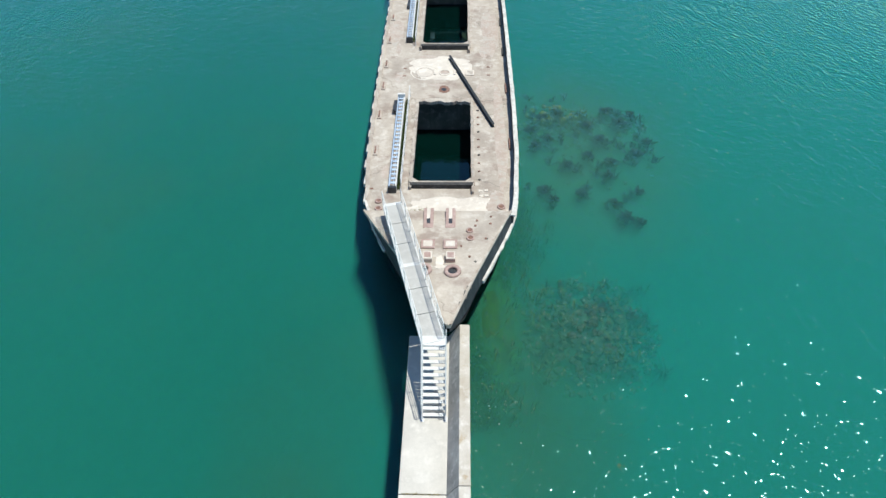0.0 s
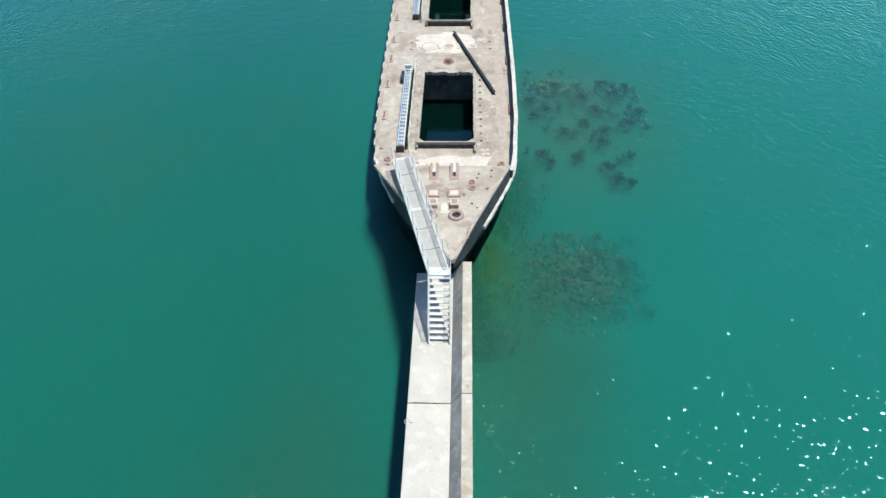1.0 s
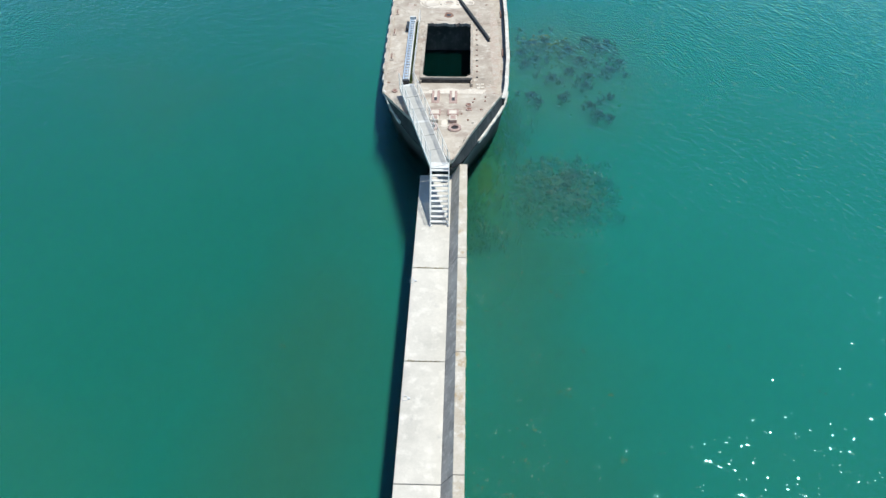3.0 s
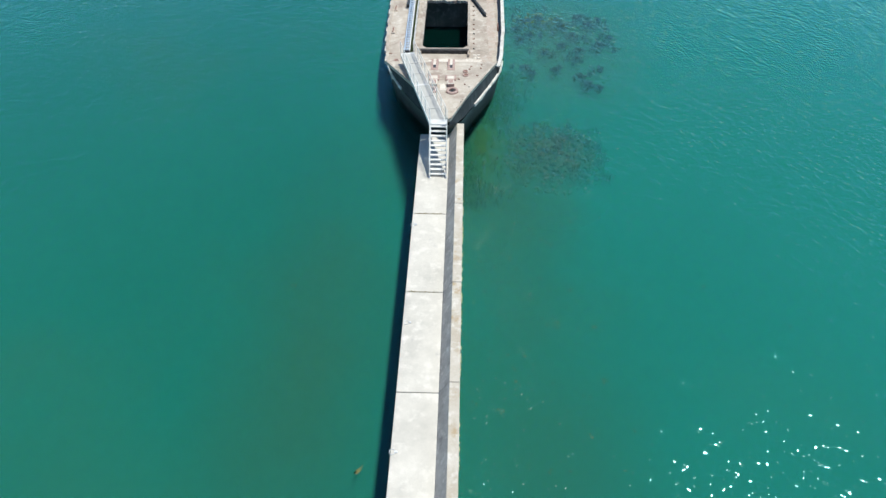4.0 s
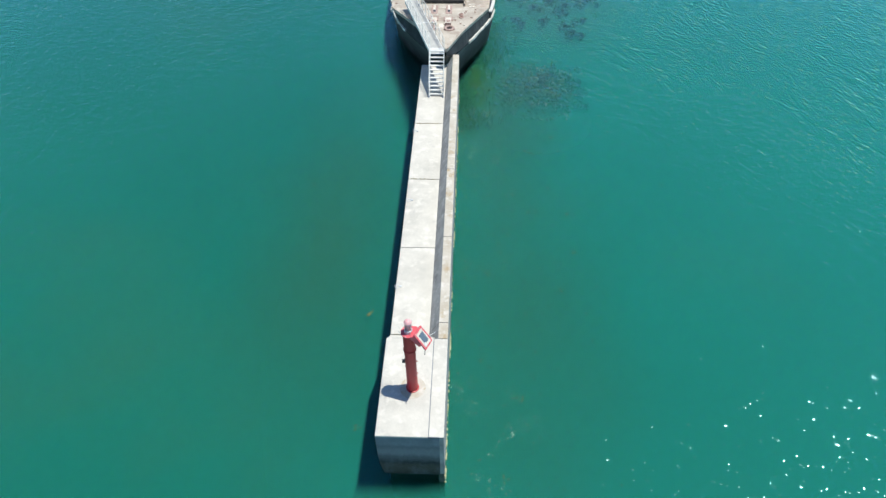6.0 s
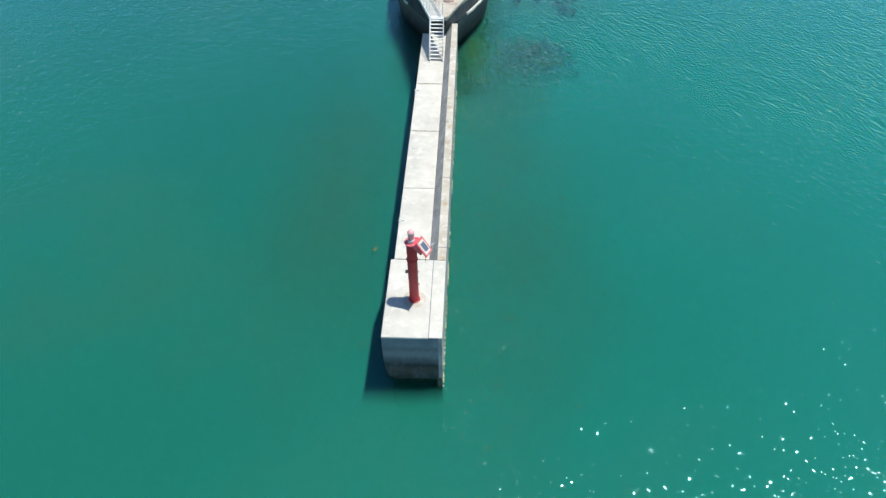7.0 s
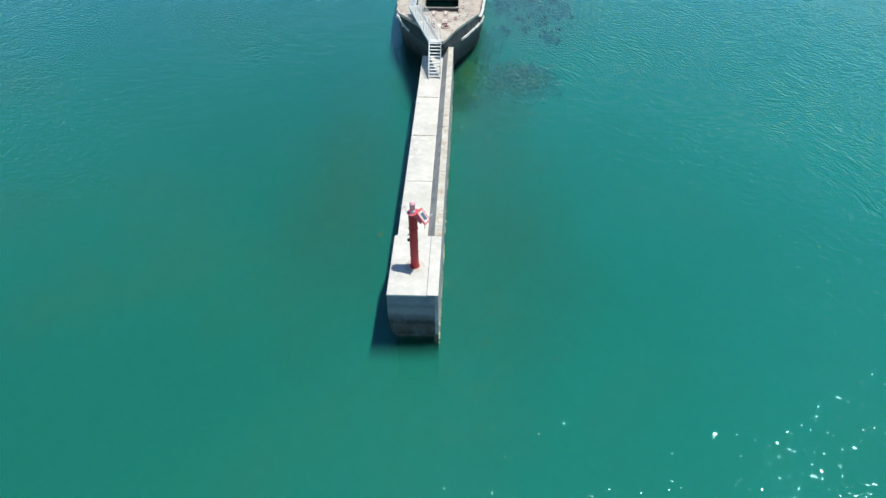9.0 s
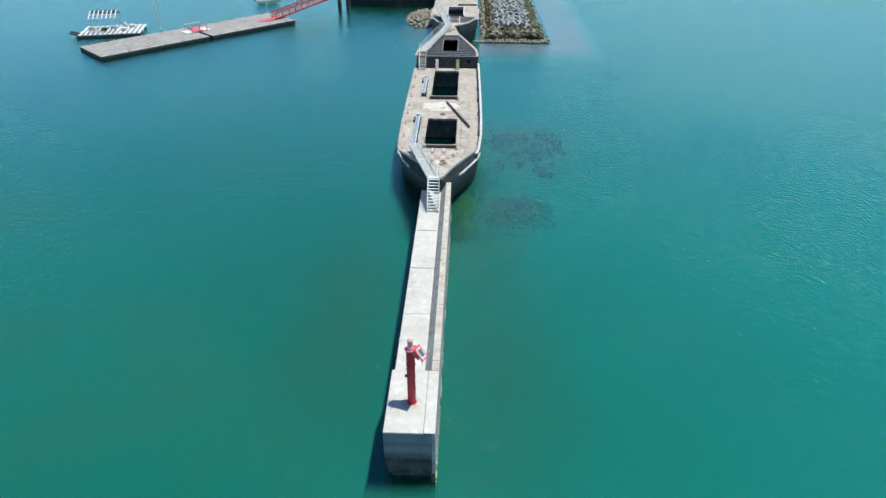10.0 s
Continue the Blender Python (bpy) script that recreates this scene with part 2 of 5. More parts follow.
def water_material(name, body, share, tint, height=0.15, rough=0.08):
    """The surface: ripples with sky gloss over the first turbid layer."""
    m, n, l, b = node_mat(name)
    n.remove(b)
    v = n.new("ShaderNodeTexCoord").outputs["Object"]
    base = turbid(n, l, v, body, share, tint)

    def turned(angle, sx, sy):
        mp = n.new("ShaderNodeMapping")
        mp.vector_type = "TEXTURE"
        mp.inputs["Rotation"].default_value = (0, 0, radians(angle))
        mp.inputs["Scale"].default_value = (sx, sy, 1)
        l.new(v, mp.inputs[0])
        return mp.outputs[0]

    w1 = noise_tex(n, l, turned(-52, 1.3, 0.9), 0.5, 1.0, 0.5)
    w2 = noise_tex(n, l, turned(-62, 1.25, 0.75), 1.4, 1.5, 0.45)
    w3 = noise_tex(n, l, turned(-58, 1.2, 0.8), 3.0, 1.2, 0.5)
    # the lee of the ship is calmer, the open side ruffled, with drifting gusts
    sep = n.new("ShaderNodeSeparateXYZ")
    l.new(v, sep.inputs[0])
    lee = ramp(n, l, sep.outputs[0], -30.0, 32.0, 0.93, 1.1)
    gust = ramp(n, l, noise_tex(n, l, v, 0.03, 3, 0.5), 0.35, 0.65, 0.8, 1.12)

    def times(a, b_):
        k_ = n.new("ShaderNodeMath")
        k_.operation = "MULTIPLY"
        for sock, val in ((k_.inputs[0], a), (k_.inputs[1], b_)):
            if isinstance(val, float):
                sock.default_value = val
            else:
                l.new(val, sock)
        return k_.outputs[0]

    def plus(a, b_):
        k_ = n.new("ShaderNodeMath")
        k_.operation = "ADD"
        l.new(a, k_.inputs[0])
        l.new(b_, k_.inputs[1])
        return k_.outputs[0]

    waves = plus(plus(times(w1, 0.3), times(w2, 0.56)), times(w3, 0.56))
    h = times(waves, times(lee, gust))
    k = n.new("ShaderNodeBump")
    k.inputs["Strength"].default_value, k.inputs["Distance"].default_value = 1.0, height
    l.new(h, k.inputs["Height"])
    gl, fr, m2 = n.new("ShaderNodeBsdfGlossy"), n.new("ShaderNodeFresnel"), n.new("ShaderNodeMixShader")
    gl.inputs["Roughness"].default_value = rough
    gl.inputs["Color"].default_value = (0.56, 0.9, 1.0, 1)
    fr.inputs[0].default_value = 1.33
    l.new(k.outputs[0], gl.inputs["Normal"])
    l.new(k.outputs[0], fr.inputs["Normal"])
    l.new(ramp(n, l, fr.outputs[0], 0.019, 0.46, 0.034, 1.0), m2.inputs[0])
    l.new(base, m2.inputs[1])
    l.new(gl.outputs[0], m2.inputs[2])
    l.new(m2.outputs[0], n["Material Output"].inputs[0])
    return m


def layer_material(name, body, share, tint):
    m, n, l, b = node_mat(name)
    n.remove(b)
    v = n.new("ShaderNodeTexCoord").outputs["Object"]
    l.new(turbid(n, l, v, body, share, tint), n["Material Output"].inputs[0])
    return m


SEA = (0.05, 0.342, 0.258)
CLEAR = (0.87, 0.99, 0.975)
WATER = water_material("sea water", SEA, 0.96, CLEAR)
DEPTHS = [(z, layer_material("turbid water", SEA, share, CLEAR)) for z, share in ((-0.25, 0.92), (-0.6, 0.9), (-1.0, 0.87), (-1.5, 0.84), (-2.1, 0.8), (-2.8, 0.75), (-3.6, 0.7))]
# near-black body colour carries the shade over the flooded holds
HOLDWATER = water_material("shade-dark still hold water", (0.001, 0.01, 0.008), 0.5, (0.2, 0.6, 0.5), 0.012, 0.02)
BED = surface("silty sea bed", (0.06, 0.17, 0.14), (0.05, 0.15, 0.12), (0.08, 0.19, 0.15), patch=0.05, grain=1.5, relief=0.0)
SHALLOW = surface("grey sandy shallows", (0.25, 0.185, 0.18), (0.18, 0.135, 0.135), (0.3, 0.235, 0.22), patch=0.25, grain=3, relief=0.0)
REEFROCK = surface("sunken rubble", (0.055, 0.052, 0.03), (0.02, 0.024, 0.018), (0.12, 0.1, 0.045), patch=0.8, grain=5, relief=0.03)
WEED = surface("dark seaweed", (0.012, 0.018, 0.018), (0.006, 0.01, 0.012), (0.03, 0.035, 0.02), patch=1.5, grain=8, relief=0.0)
MOSSROCK = surface("mossy dark rock", (0.1, 0.1, 0.045), (0.05, 0.05, 0.025), (0.18, 0.17, 0.07), patch=1.2, grain=6, relief=0.03)
ALGAE = surface("green algae on rubble", (0.025, 0.07, 0.008), (0.012, 0.035, 0.006), (0.045, 0.085, 0.014), patch=1.2, grain=6, relief=0.0)
ROCK = surface("mole rock", (0.31, 0.265, 0.2), (0.18, 0.15, 0.11), (0.4, 0.36, 0.29), patch=1.5, grain=6, relief=0.03, stain=(0.13, 0.12, 0.06), stain_scale=0.8)
TETRA = surface("wave-breaker concrete", (0.42, 0.42, 0.4), (0.24, 0.24, 0.23), (0.52, 0.52, 0.5), patch=1.0, grain=8, relief=0.02, stain=(0.14, 0.13, 0.07), stain_scale=0.5, stain_from=0.62)
TIMBER = surface("grey pontoon deck", (0.33, 0.31, 0.285), (0.23, 0.21, 0.195), (0.42, 0.4, 0.37), patch=0.4, grain=7, relief=0.01, stain=(0.3, 0.2, 0.16), stain_scale=0.3)
BEAM = surface("weathered grey beam", (0.22, 0.215, 0.205), (0.1, 0.1, 0.095), (0.36, 0.35, 0.33), patch=1.5, grain=12, relief=0.01)
OLDWOOD = surface("black old timber", (0.06, 0.055, 0.05), (0.03, 0.028, 0.026), (0.12, 0.11, 0.1), patch=2, grain=12, relief=0.01)
PALEMOSS = surface("pale mossy board", (0.32, 0.34, 0.17), (0.2, 0.23, 0.1), (0.42, 0.42, 0.28), patch=2, grain=10, relief=0)
GLINT = surface("pale glint flecks", (0.72, 0.74, 0.66), (0.55, 0.58, 0.42), (0.85, 0.86, 0.82), patch=2, grain=10, relief=0)
GRASS = surface("dry grass", (0.3, 0.25, 0.12), (0.2, 0.18, 0.07), (0.38, 0.33, 0.18), patch=3, grain=10, relief=0)
MOSS = surface("green weeds", (0.1, 0.14, 0.03), (0.06, 0.09, 0.02), (0.16, 0.19, 0.06), patch=3, grain=10, relief=0)
YELLOWWEED = surface("yellow-green seaweed", (0.15, 0.135, 0.045), (0.08, 0.08, 0.028), (0.22, 0.2, 0.07), patch=1.5, grain=8, relief=0.0)


# ---------- building helpers ----------
def part(name, bm, material, parent=None, label="", smooth=False, loc=None):
    me = bpy.data.meshes.new(name)
    bmesh.ops.recalc_face_normals(bm, faces=bm.faces)
    bm.to_mesh(me)
    bm.free()
    for m in (material if isinstance(material, (list, tuple)) else [material]):
        me.materials.append(m)
    if smooth:
        me.polygons.foreach_set("use_smooth", [True] * len(me.polygons))
    ob = new(name, me)
    if loc is not None:
        ob.matrix_basis = loc
    if parent:
        ob.parent = parent
    if label:
        tagged(ob, label)
    return ob


def thing(name, label, category, at=(0, 0, 0), group="", kind="", rz=0.0):
    ob = new(name)
    ob.empty_display_size = 0.3
    ob.matrix_basis = pose(*at, 0, 0, rz)
    return tagged(ob, label, category, group, kind)


def box(bm, x0, x1, y0, y1, z0, z1, bev=0.0):
    vs = [bm.verts.new(p) for p in ((x0, y0, z0), (x1, y0, z0), (x1, y1, z0), (x0, y1, z0), (x0, y0, z1), (x1, y0, z1), (x1, y1, z1), (x0, y1, z1))]
    fs = [bm.faces.new([vs[i] for i in q]) for q in ((3, 2, 1, 0), (4, 5, 6, 7), (0, 1, 5, 4), (1, 2, 6, 5), (2, 3, 7, 6), (3, 0, 4, 7))]
    if bev:
        es = list({e for f in fs for e in f.edges})
        bmesh.ops.bevel(bm, geom=es, offset=bev, segments=1, affect="EDGES", profile=0.5)
    return bm


def boxed(x0, x1, y0, y1, z0, z1, bev=0.0):
    return box(bmesh.new(), x0, x1, y0, y1, z0, z1, bev)


def bar(bm, a, b, w, h=None, sides=4):
    """A bar from a to b; sides 4: w wide and h high, more: round."""
    a, b = Vector(a), Vector(b)
    d = (b - a).normalized()
    side = d.cross(Vector((0, 0, 1)))
    side = Vector((1, 0, 0)) if side.length < 1e-4 else side.normalized()
    up = side.cross(d).normalized()
    h = w if h is None else h
    ring = []
    for i in range(sides):
        ang = 2 * math.pi * (i + 0.5) / sides
        k = 1.41421 if sides == 4 else 1.0
        ring.append(side * (math.cos(ang) * w / 2 * k) + up * (math.sin(ang) * h / 2 * k))
    lo = [bm.verts.new(a + r) for r in ring]
    hi = [bm.verts.new(b + r) for r in ring]
    for i in range(sides):
        bm.faces.new((lo[i], lo[(i + 1) % sides], hi[(i + 1) % sides], hi[i]))
    bm.faces.new(lo[::-1]), bm.faces.new(hi)
    return bm


def barred(a, b, w, h=None, sides=4):
    return bar(bmesh.new(), a, b, w, h, sides)


def lathe(profile, sides=20, centre=(0, 0)):
    """A turned body from (radius, z) pairs."""
    bm = bmesh.new()
    rings = []
    for r, z in profile:
        rings.append([bm.verts.new((centre[0] + max(r, 1e-4) * math.cos(2 * math.pi * i / sides), centre[1] + max(r, 1e-4) * math.sin(2 * math.pi * i / sides), z)) for i in range(sides)])
    for a, b in zip(rings, rings[1:]):
        for i in range(sides):
            bm.faces.new((a[i], a[(i + 1) % sides], b[(i + 1) % sides], b[i]))
    bm.faces.new(rings[0][::-1]), bm.faces.new(rings[-1])
    return bm


def prism(points, z0, z1, bm=None):
    """An upright block over a plan outline."""
    bm = bm or bmesh.new()
    lo = [bm.verts.new((x, y, z0)) for x, y in points]
    hi = [bm.verts.new((x, y, z1)) for x, y in points]
    k = len(points)
    for i in range(k):
        bm.faces.new((lo[i], lo[(i + 1) % k], hi[(i + 1) % k], hi[i]))
    bm.faces.new(lo[::-1]), bm.faces.new(hi)
    return bm


def along_y(section, y0, y1):
    """A block with the (x, z) section given, from y0 to y1."""
    bm = bmesh.new()
    a = [bm.verts.new((x, y0, z)) for x, z in section]
    b = [bm.verts.new((x, y1, z)) for x, z in section]
    k = len(section)
    for i in range(k):
        bm.faces.new((a[i], a[(i + 1) % k], b[(i + 1) % k], b[i]))
    bm.faces.new(a[::-1]), bm.faces.new(b)
    return bm


def roughen(bm, amount, scale, seed=0.0):
    for v in bm.verts:
        p = v.co * scale + Vector((seed, seed * 1.7, seed * 0.3))
        v.co += noise.noise_vector(p) * amount
    return bm


def stone_bm(size, seed, flat=0.75):
    rnd = random.Random(seed)
    bm = bmesh.new()
    bmesh.ops.create_icosphere(bm, subdivisions=1, radius=size / 2)
    for v in bm.verts:
        v.co *= 1 + rnd.uniform(-0.28, 0.22)
        v.co.z *= flat
    return bm


# ---------- sea ----------
def sea():
    def sheet(z):
        bm = bmesh.new()
        bmesh.ops.create_grid(bm, x_segments=1, y_segments=1, size=2500)
        for v in bm.verts:
            v.co.z = z
        return bm
    tagged(part("water", sheet(0.0), WATER), "turquoise green sea water with small ripples", "water", kind="structure")
    for z, murk in DEPTHS:
        tagged(part("water", sheet(z), murk), "turbid green water below the surface", "water", kind="structure")
    tagged(part("ground", sheet(-4.4), BED), "dim green silty sea bed under the water", "sea bed", kind="structure")


sea()

# ---------- jetty ----------
W_TOP, B_TOP = 3.24, 4.14
JOINTS = [5.39, 6.30, 12.66, 18.95, 25.23, 33.45]


def jetty():
    j = thing("concrete_jetty", "pale concrete jetty with a raised parapet and end block", "jetty")
    # end block
    part("end_block", along_y([(-0.045, B_TOP), (-0.045, 2.2), (0.02, 1.5), (0.16, 0.75), (2.78, 0.75), (2.78, B_TOP - 0.004)], 0.0, 5.39), FACE, j, "end block face with dark tide marks, coloured blue-grey for its shade")
    part("block_top", boxed(-0.05, 2.3, -0.004, 5.395, B_TOP - 0.1, B_TOP + 0.004, 0.02), PALE, j, "bright trowelled top of the end block")
    # walkway slabs
    for a, b in zip(JOINTS[1:], JOINTS[2:]):
        part("slab", boxed(0.0, 2.05, a + 0.018, b - 0.018, W_TOP - 0.7, W_TOP, 0.02), PALE, j)
    part("slab", boxed(-0.02, 2.3, 5.395, 6.285, W_TOP - 0.7, W_TOP, 0.02), PALE, j)
    # four steps from the walkway to the end block
    for i in range(4):
        h = (B_TOP - W_TOP) * (4 - i) / 5
        part("step", boxed(0.0, 2.3, 5.397 + 0.17 * i, 5.397 + 0.17 * (i + 1) - 0.003, W_TOP + 0.003, W_TOP + h, 0.008), PALE, j)
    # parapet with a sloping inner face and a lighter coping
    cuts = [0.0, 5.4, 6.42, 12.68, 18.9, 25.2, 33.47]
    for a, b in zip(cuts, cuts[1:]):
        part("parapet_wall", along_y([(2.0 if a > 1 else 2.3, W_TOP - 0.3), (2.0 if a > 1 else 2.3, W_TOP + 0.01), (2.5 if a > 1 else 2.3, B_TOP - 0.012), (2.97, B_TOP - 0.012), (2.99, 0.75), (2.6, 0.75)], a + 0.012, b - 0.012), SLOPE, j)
        part("coping", boxed(2.5 if a > 1 else 2.31, 2.985, a + 0.015, b - 0.015, B_TOP - 0.09, B_TOP + 0.008, 0.02), COPING if a > 1 else PALE, j)
    # underside: girder, seaward skirt and legs
    part("girder", boxed(0.12, 2.6, 5.4, 33.4, 0.75, W_TOP - 0.72), TIDE, j, "dark wet girder under the walkway")
    part("skirt", roughen(boxed(2.72, 2.97, 0.0, 33.4, -5.0, 0.78), 0.02, 2.0), TIDE, j, "dark weedy seaward skirt")
    part("fascia", boxed(0.0, 0.14, 6.3, 33.4, 0.9, W_TOP - 0.702, 0.02), FACE, j)
    # the first one, at 0.45, is added as a dark wall for the unlit void
    for y in (0.45, 5.2, 9.5, 15.8, 22.1, 28.4):
        part("leg", boxed(0.3, 2.7, y, y + 1.1, -5.0, 0.76), TIDE, j)
    # mooring rings on the walkway's edge
    for y, x in ((24.23, 0.06), (16.82, 0.2), (9.58, 0.07)):
        bm = bmesh.new()
        for i in range(14):
            a0, a1 = 2 * math.pi * i / 14, 2 * math.pi * (i + 1) / 14
            bar(bm, (x + 0.13 * math.cos(a0), y + 0.13 * math.sin(a0), W_TOP + 0.03), (x + 0.13 * math.cos(a1), y + 0.13 * math.sin(a1), W_TOP + 0.03), 0.035, 0.035, 6)
        box(bm, x + 0.1, x + 0.24, y - 0.05, y + 0.05, W_TOP + 0.001, W_TOP + 0.07, 0.01)
        part("mooring_ring", bm, GALV, j, "grey iron mooring ring")
    part("iron_hook", bar(barred((0.78, 5.62, W_TOP + 0.2), (0.78, 5.62, W_TOP + 0.75), 0.05, 0.05, 8), (0.78, 5.62, W_TOP + 0.74), (0.9, 5.7, W_TOP + 0.84), 0.05, 0.05, 8), BLACK, j, "dark iron grab hook by the steps")
    # barnacles and weed along the seaward face
    rnd = random.Random(21)
    bm = bmesh.new()
    clumps = [rnd.uniform(0.2, 33.0) for _ in range(26)]
    for _ in range(300):
        y, z, r = min(33.2, max(0.0, rnd.choice(clumps) + rnd.gauss(0, 0.35))), abs(rnd.gauss(0, 0.45)), rnd.uniform(0.02, 0.075)
        st = stone_bm(r * 2, rnd.randrange(10 ** 6), 0.7)
        off = Vector((2.985 + r * 0.3, y + 0.15 * math.sin(y), z))
        vs = {v: bm.verts.new(v.co + off) for v in st.verts}
        for f in st.faces:
            bm.faces.new([vs[v] for v in f.verts])
        st.free()
    tagged(part("barnacles", bm, BARNACLE, j), "pale yellow barnacles and weed at the tide line", kind="stuff")
    return j


jetty()


# ---------- beacon on the end block ----------
def beacon():
    b = thing("light_beacon", "red painted steel harbour light beacon with solar panel", "beacon", (1.45, 2.52, B_TOP + 0.006))
    part("base_ring", lathe([(0.6, 0), (0.6, 0.006), (0.58, 0.01)], 32), COPING, b, "round grout pad, slightly darker")
    part("post", lathe([(0.30, 0.012), (0.30, 0.06), (0.25, 0.07), (0.25, 3.3), (0.258, 3.3), (0.258, 4.05), (0.24, 4.06)], 28), RED, b, smooth=False)
    part("flange", lathe([(0.285, 2.95), (0.285, 3.0), (0.275, 3.01)], 28), RED, b)
    bm = bmesh.new()
    bar(bm, (-0.25, -0.02, 2.1), (-0.37, -0.02, 2.1), 0.1, 0.16)
    part("bracket", bm, BLACK, b, "small dark bracket")
    for z in (2.1, 1.2):
        part("bolt", barred((0.25, -0.02, z), (0.31, -0.02, z), 0.06, 0.06, 8), RED, b)
    part("gallery", lathe([(0.26, 4.03), (0.33, 4.1), (0.33, 4.15), (0.26, 4.15)], 24), PINKRED, b, "bleached red gallery plate")
    part("hood", along_y([(0.1, 4.08), (0.45, 3.6), (0.52, 3.62), (0.55, 3.9), (0.34, 4.22), (0.1, 4.24)], -0.36, 0.24), PINKRED, b)
    part("lantern_base", lathe([(0.17, 4.15), (0.17, 4.32), (0.14, 4.34)], 20), GALV, b)
    part("lantern", lathe([(0.145, 4.34), (0.155, 4.5), (0.145, 4.74), (0.08, 4.82)], 20), LENS, b, "pale pink lantern glass", smooth=True)
    part("cap", lathe([(0.17, 4.72), (0.17, 4.79), (0.1, 4.88), (0.02, 4.91)], 20), PALEPINK, b, "bleached pink lantern cap")
    for i in range(9):
        a = radians(75 + i * 30)
        part("spike", barred((0.325 * math.cos(a), 0.325 * math.sin(a), 4.13), (0.47 * math.cos(a), 0.47 * math.sin(a), 4.4), 0.015, 0.015, 5), GALV, b)
    pn = part("panel_frame", boxed(-0.44, 0.44, -0.3, 0.3, -0.05, 0.03, 0.01), PINKRED, b)
    pn.matrix_basis = pose(0.62, -0.2, 4.02, 0, 52, -24)
    part("panel_border", boxed(-0.36, 0.36, -0.22, 0.22, 0.031, 0.035), SAND, pn, "pale border of the panel")
    part("cells", boxed(-0.24, 0.24, -0.14, 0.16, 0.036, 0.041), CELL, pn, "grey glossy solar cells")
    part("junction_box", boxed(0.18, 0.33, -0.2, -0.08, 0.036, 0.06, 0.01), WHITE, pn)
    part("stay", barred((0.42, -0.3, -0.02), (0.58, -0.42, -0.1), 0.03, 0.03, 6), BLACK, pn)
    part("stay", barred((0.2, 0.3, 0.0), (0.3, 0.62, 0.1), 0.02, 0.02, 6), GALV, pn)
    return b


beacon()


# ---------- the ship ----------
def cx(y):
    return 1.25 - 0.006 * (y - 45) if y > 45 else 1.25 + 0.055 * (45 - y)


PLAN = [(32.8, 0.12), (34.0, 0.95), (36.0, 1.78), (38.0, 2.7), (40.0, 3.55), (42.0, 4.22), (44.0, 4.65), (48.0, 4.95), (54.0, 5.08), (66.0, 5.1), (78.0, 5.05), (81.5, 4.85), (84.0, 4.3), (88.0, 3.1), (92.0, 1.95), (96.0, 1.4), (99.2, 0.9)]


def half(y):
    y = min(max(y, PLAN[0][0]), PLAN[-1][0])
    for (a, p), (b, q) in zip(PLAN, PLAN[1:]):
        if y <= b:
            return p + (q - p) * (y - a) / (b - a)
    return PLAN[-1][1]


def flank(y, side):
    """Half width of one side; the seaward bow is a little leaner."""
    return half(y) - (0.24 * math.sin(math.pi * (y - 33.2) / 9.3) if side > 0 and 33.2 < y < 42.5 else 0.0)


def deck_z(y):
    """Main deck: a little sheer towards the bow."""
    t = max(0.0, (55 - y) / 13)
    return 2.76 + 0.12 * t * t + (0.25 * ((y - 70) / 25) ** 2 if y > 70 else 0)


def fore_z(y):
    pts = [(32.0, 5.0), (36.0, 4.86), (39.0, 4.45), (42.0, 4.02)]
    for (a, p), (b, q) in zip(pts, pts[1:]):
        if y <= b:
            return p + (q - p) * (y - a) / (b - a)
    return 4.02


def rim_z(y):
    """Top of the hull's side."""
    if y >= 44:
        return deck_z(y) - 0.02
    t = (44 - y) / 11.2
    return deck_z(44) - 0.02 + 0.55 * t + 1.0 * t ** 5


STATIONS = [32.8, 33.3, 34, 35, 36, 37, 38, 39, 40, 41, 42, 43, 44, 46, 48, 51, 54, 58, 62, 66, 70, 74, 78, 82, 85, 88, 90, 92, 94, 95.5, 97, 98.2, 99.2]


def ship():
    s = thing("concrete_ship", "derelict grey concrete ship moored as breakwater with open holds", "ship")
    # sides: from the rim down past the waterline, raked in at the bow
    levels = [(1.0, 0.0, 1.0), (0.55, 1.8, 0.975), (0.0, 3.9, 0.93), (-1.1, 6.0, 0.86)]
    bm = bmesh.new()
    rings = []
    for f, rake, narrow in levels:
        ring = []
        for side in (-1, 1):
            for y in (STATIONS if side < 0 else STATIONS[::-1]):
                k = max(0.0, 1 - (y - 32.8) / 22)
                ka = max(0.0, (y - 88) / 11.2)
                yy = y + rake * k * k - rake * 0.5 * ka
                z = rim_z(y) * f if f > 0 else f * 3.0
                w = flank(y, side) * narrow
                ring.append(bm.verts.new((cx(y) + side * w, yy, z)))
        rings.append(ring)
    k = len(rings[0])
    for a, b in zip(rings, rings[1:]):
        for i in range(k):
            bm.faces.new((a[i], b[i], b[(i + 1) % k], a[(i + 1) % k]))
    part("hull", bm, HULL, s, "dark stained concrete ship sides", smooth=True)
    return s


def ribbon(points, w, h):
    """One continuous bar of section w by h through the points."""
    bm = bmesh.new()
    prev = None
    pts = [Vector(p) for p in points]
    for i, p in enumerate(pts):
        d = pts[min(i + 1, len(pts) - 1)] - pts[max(i - 1, 0)]
        o = Vector((d.y, -d.x, 0)).normalized() * w / 2
        u = Vector((0, 0, h / 2))
        q = [bm.verts.new(p + k) for k in (-o - u, -o + u, o + u, o - u)]
        if prev:
            for j in range(4):
                bm.faces.new((prev[j], prev[(j + 1) % 4], q[(j + 1) % 4], q[j]))
        else:
            bm.faces.new(q)
        prev = q
    bm.faces.new(prev[::-1])
    return bm


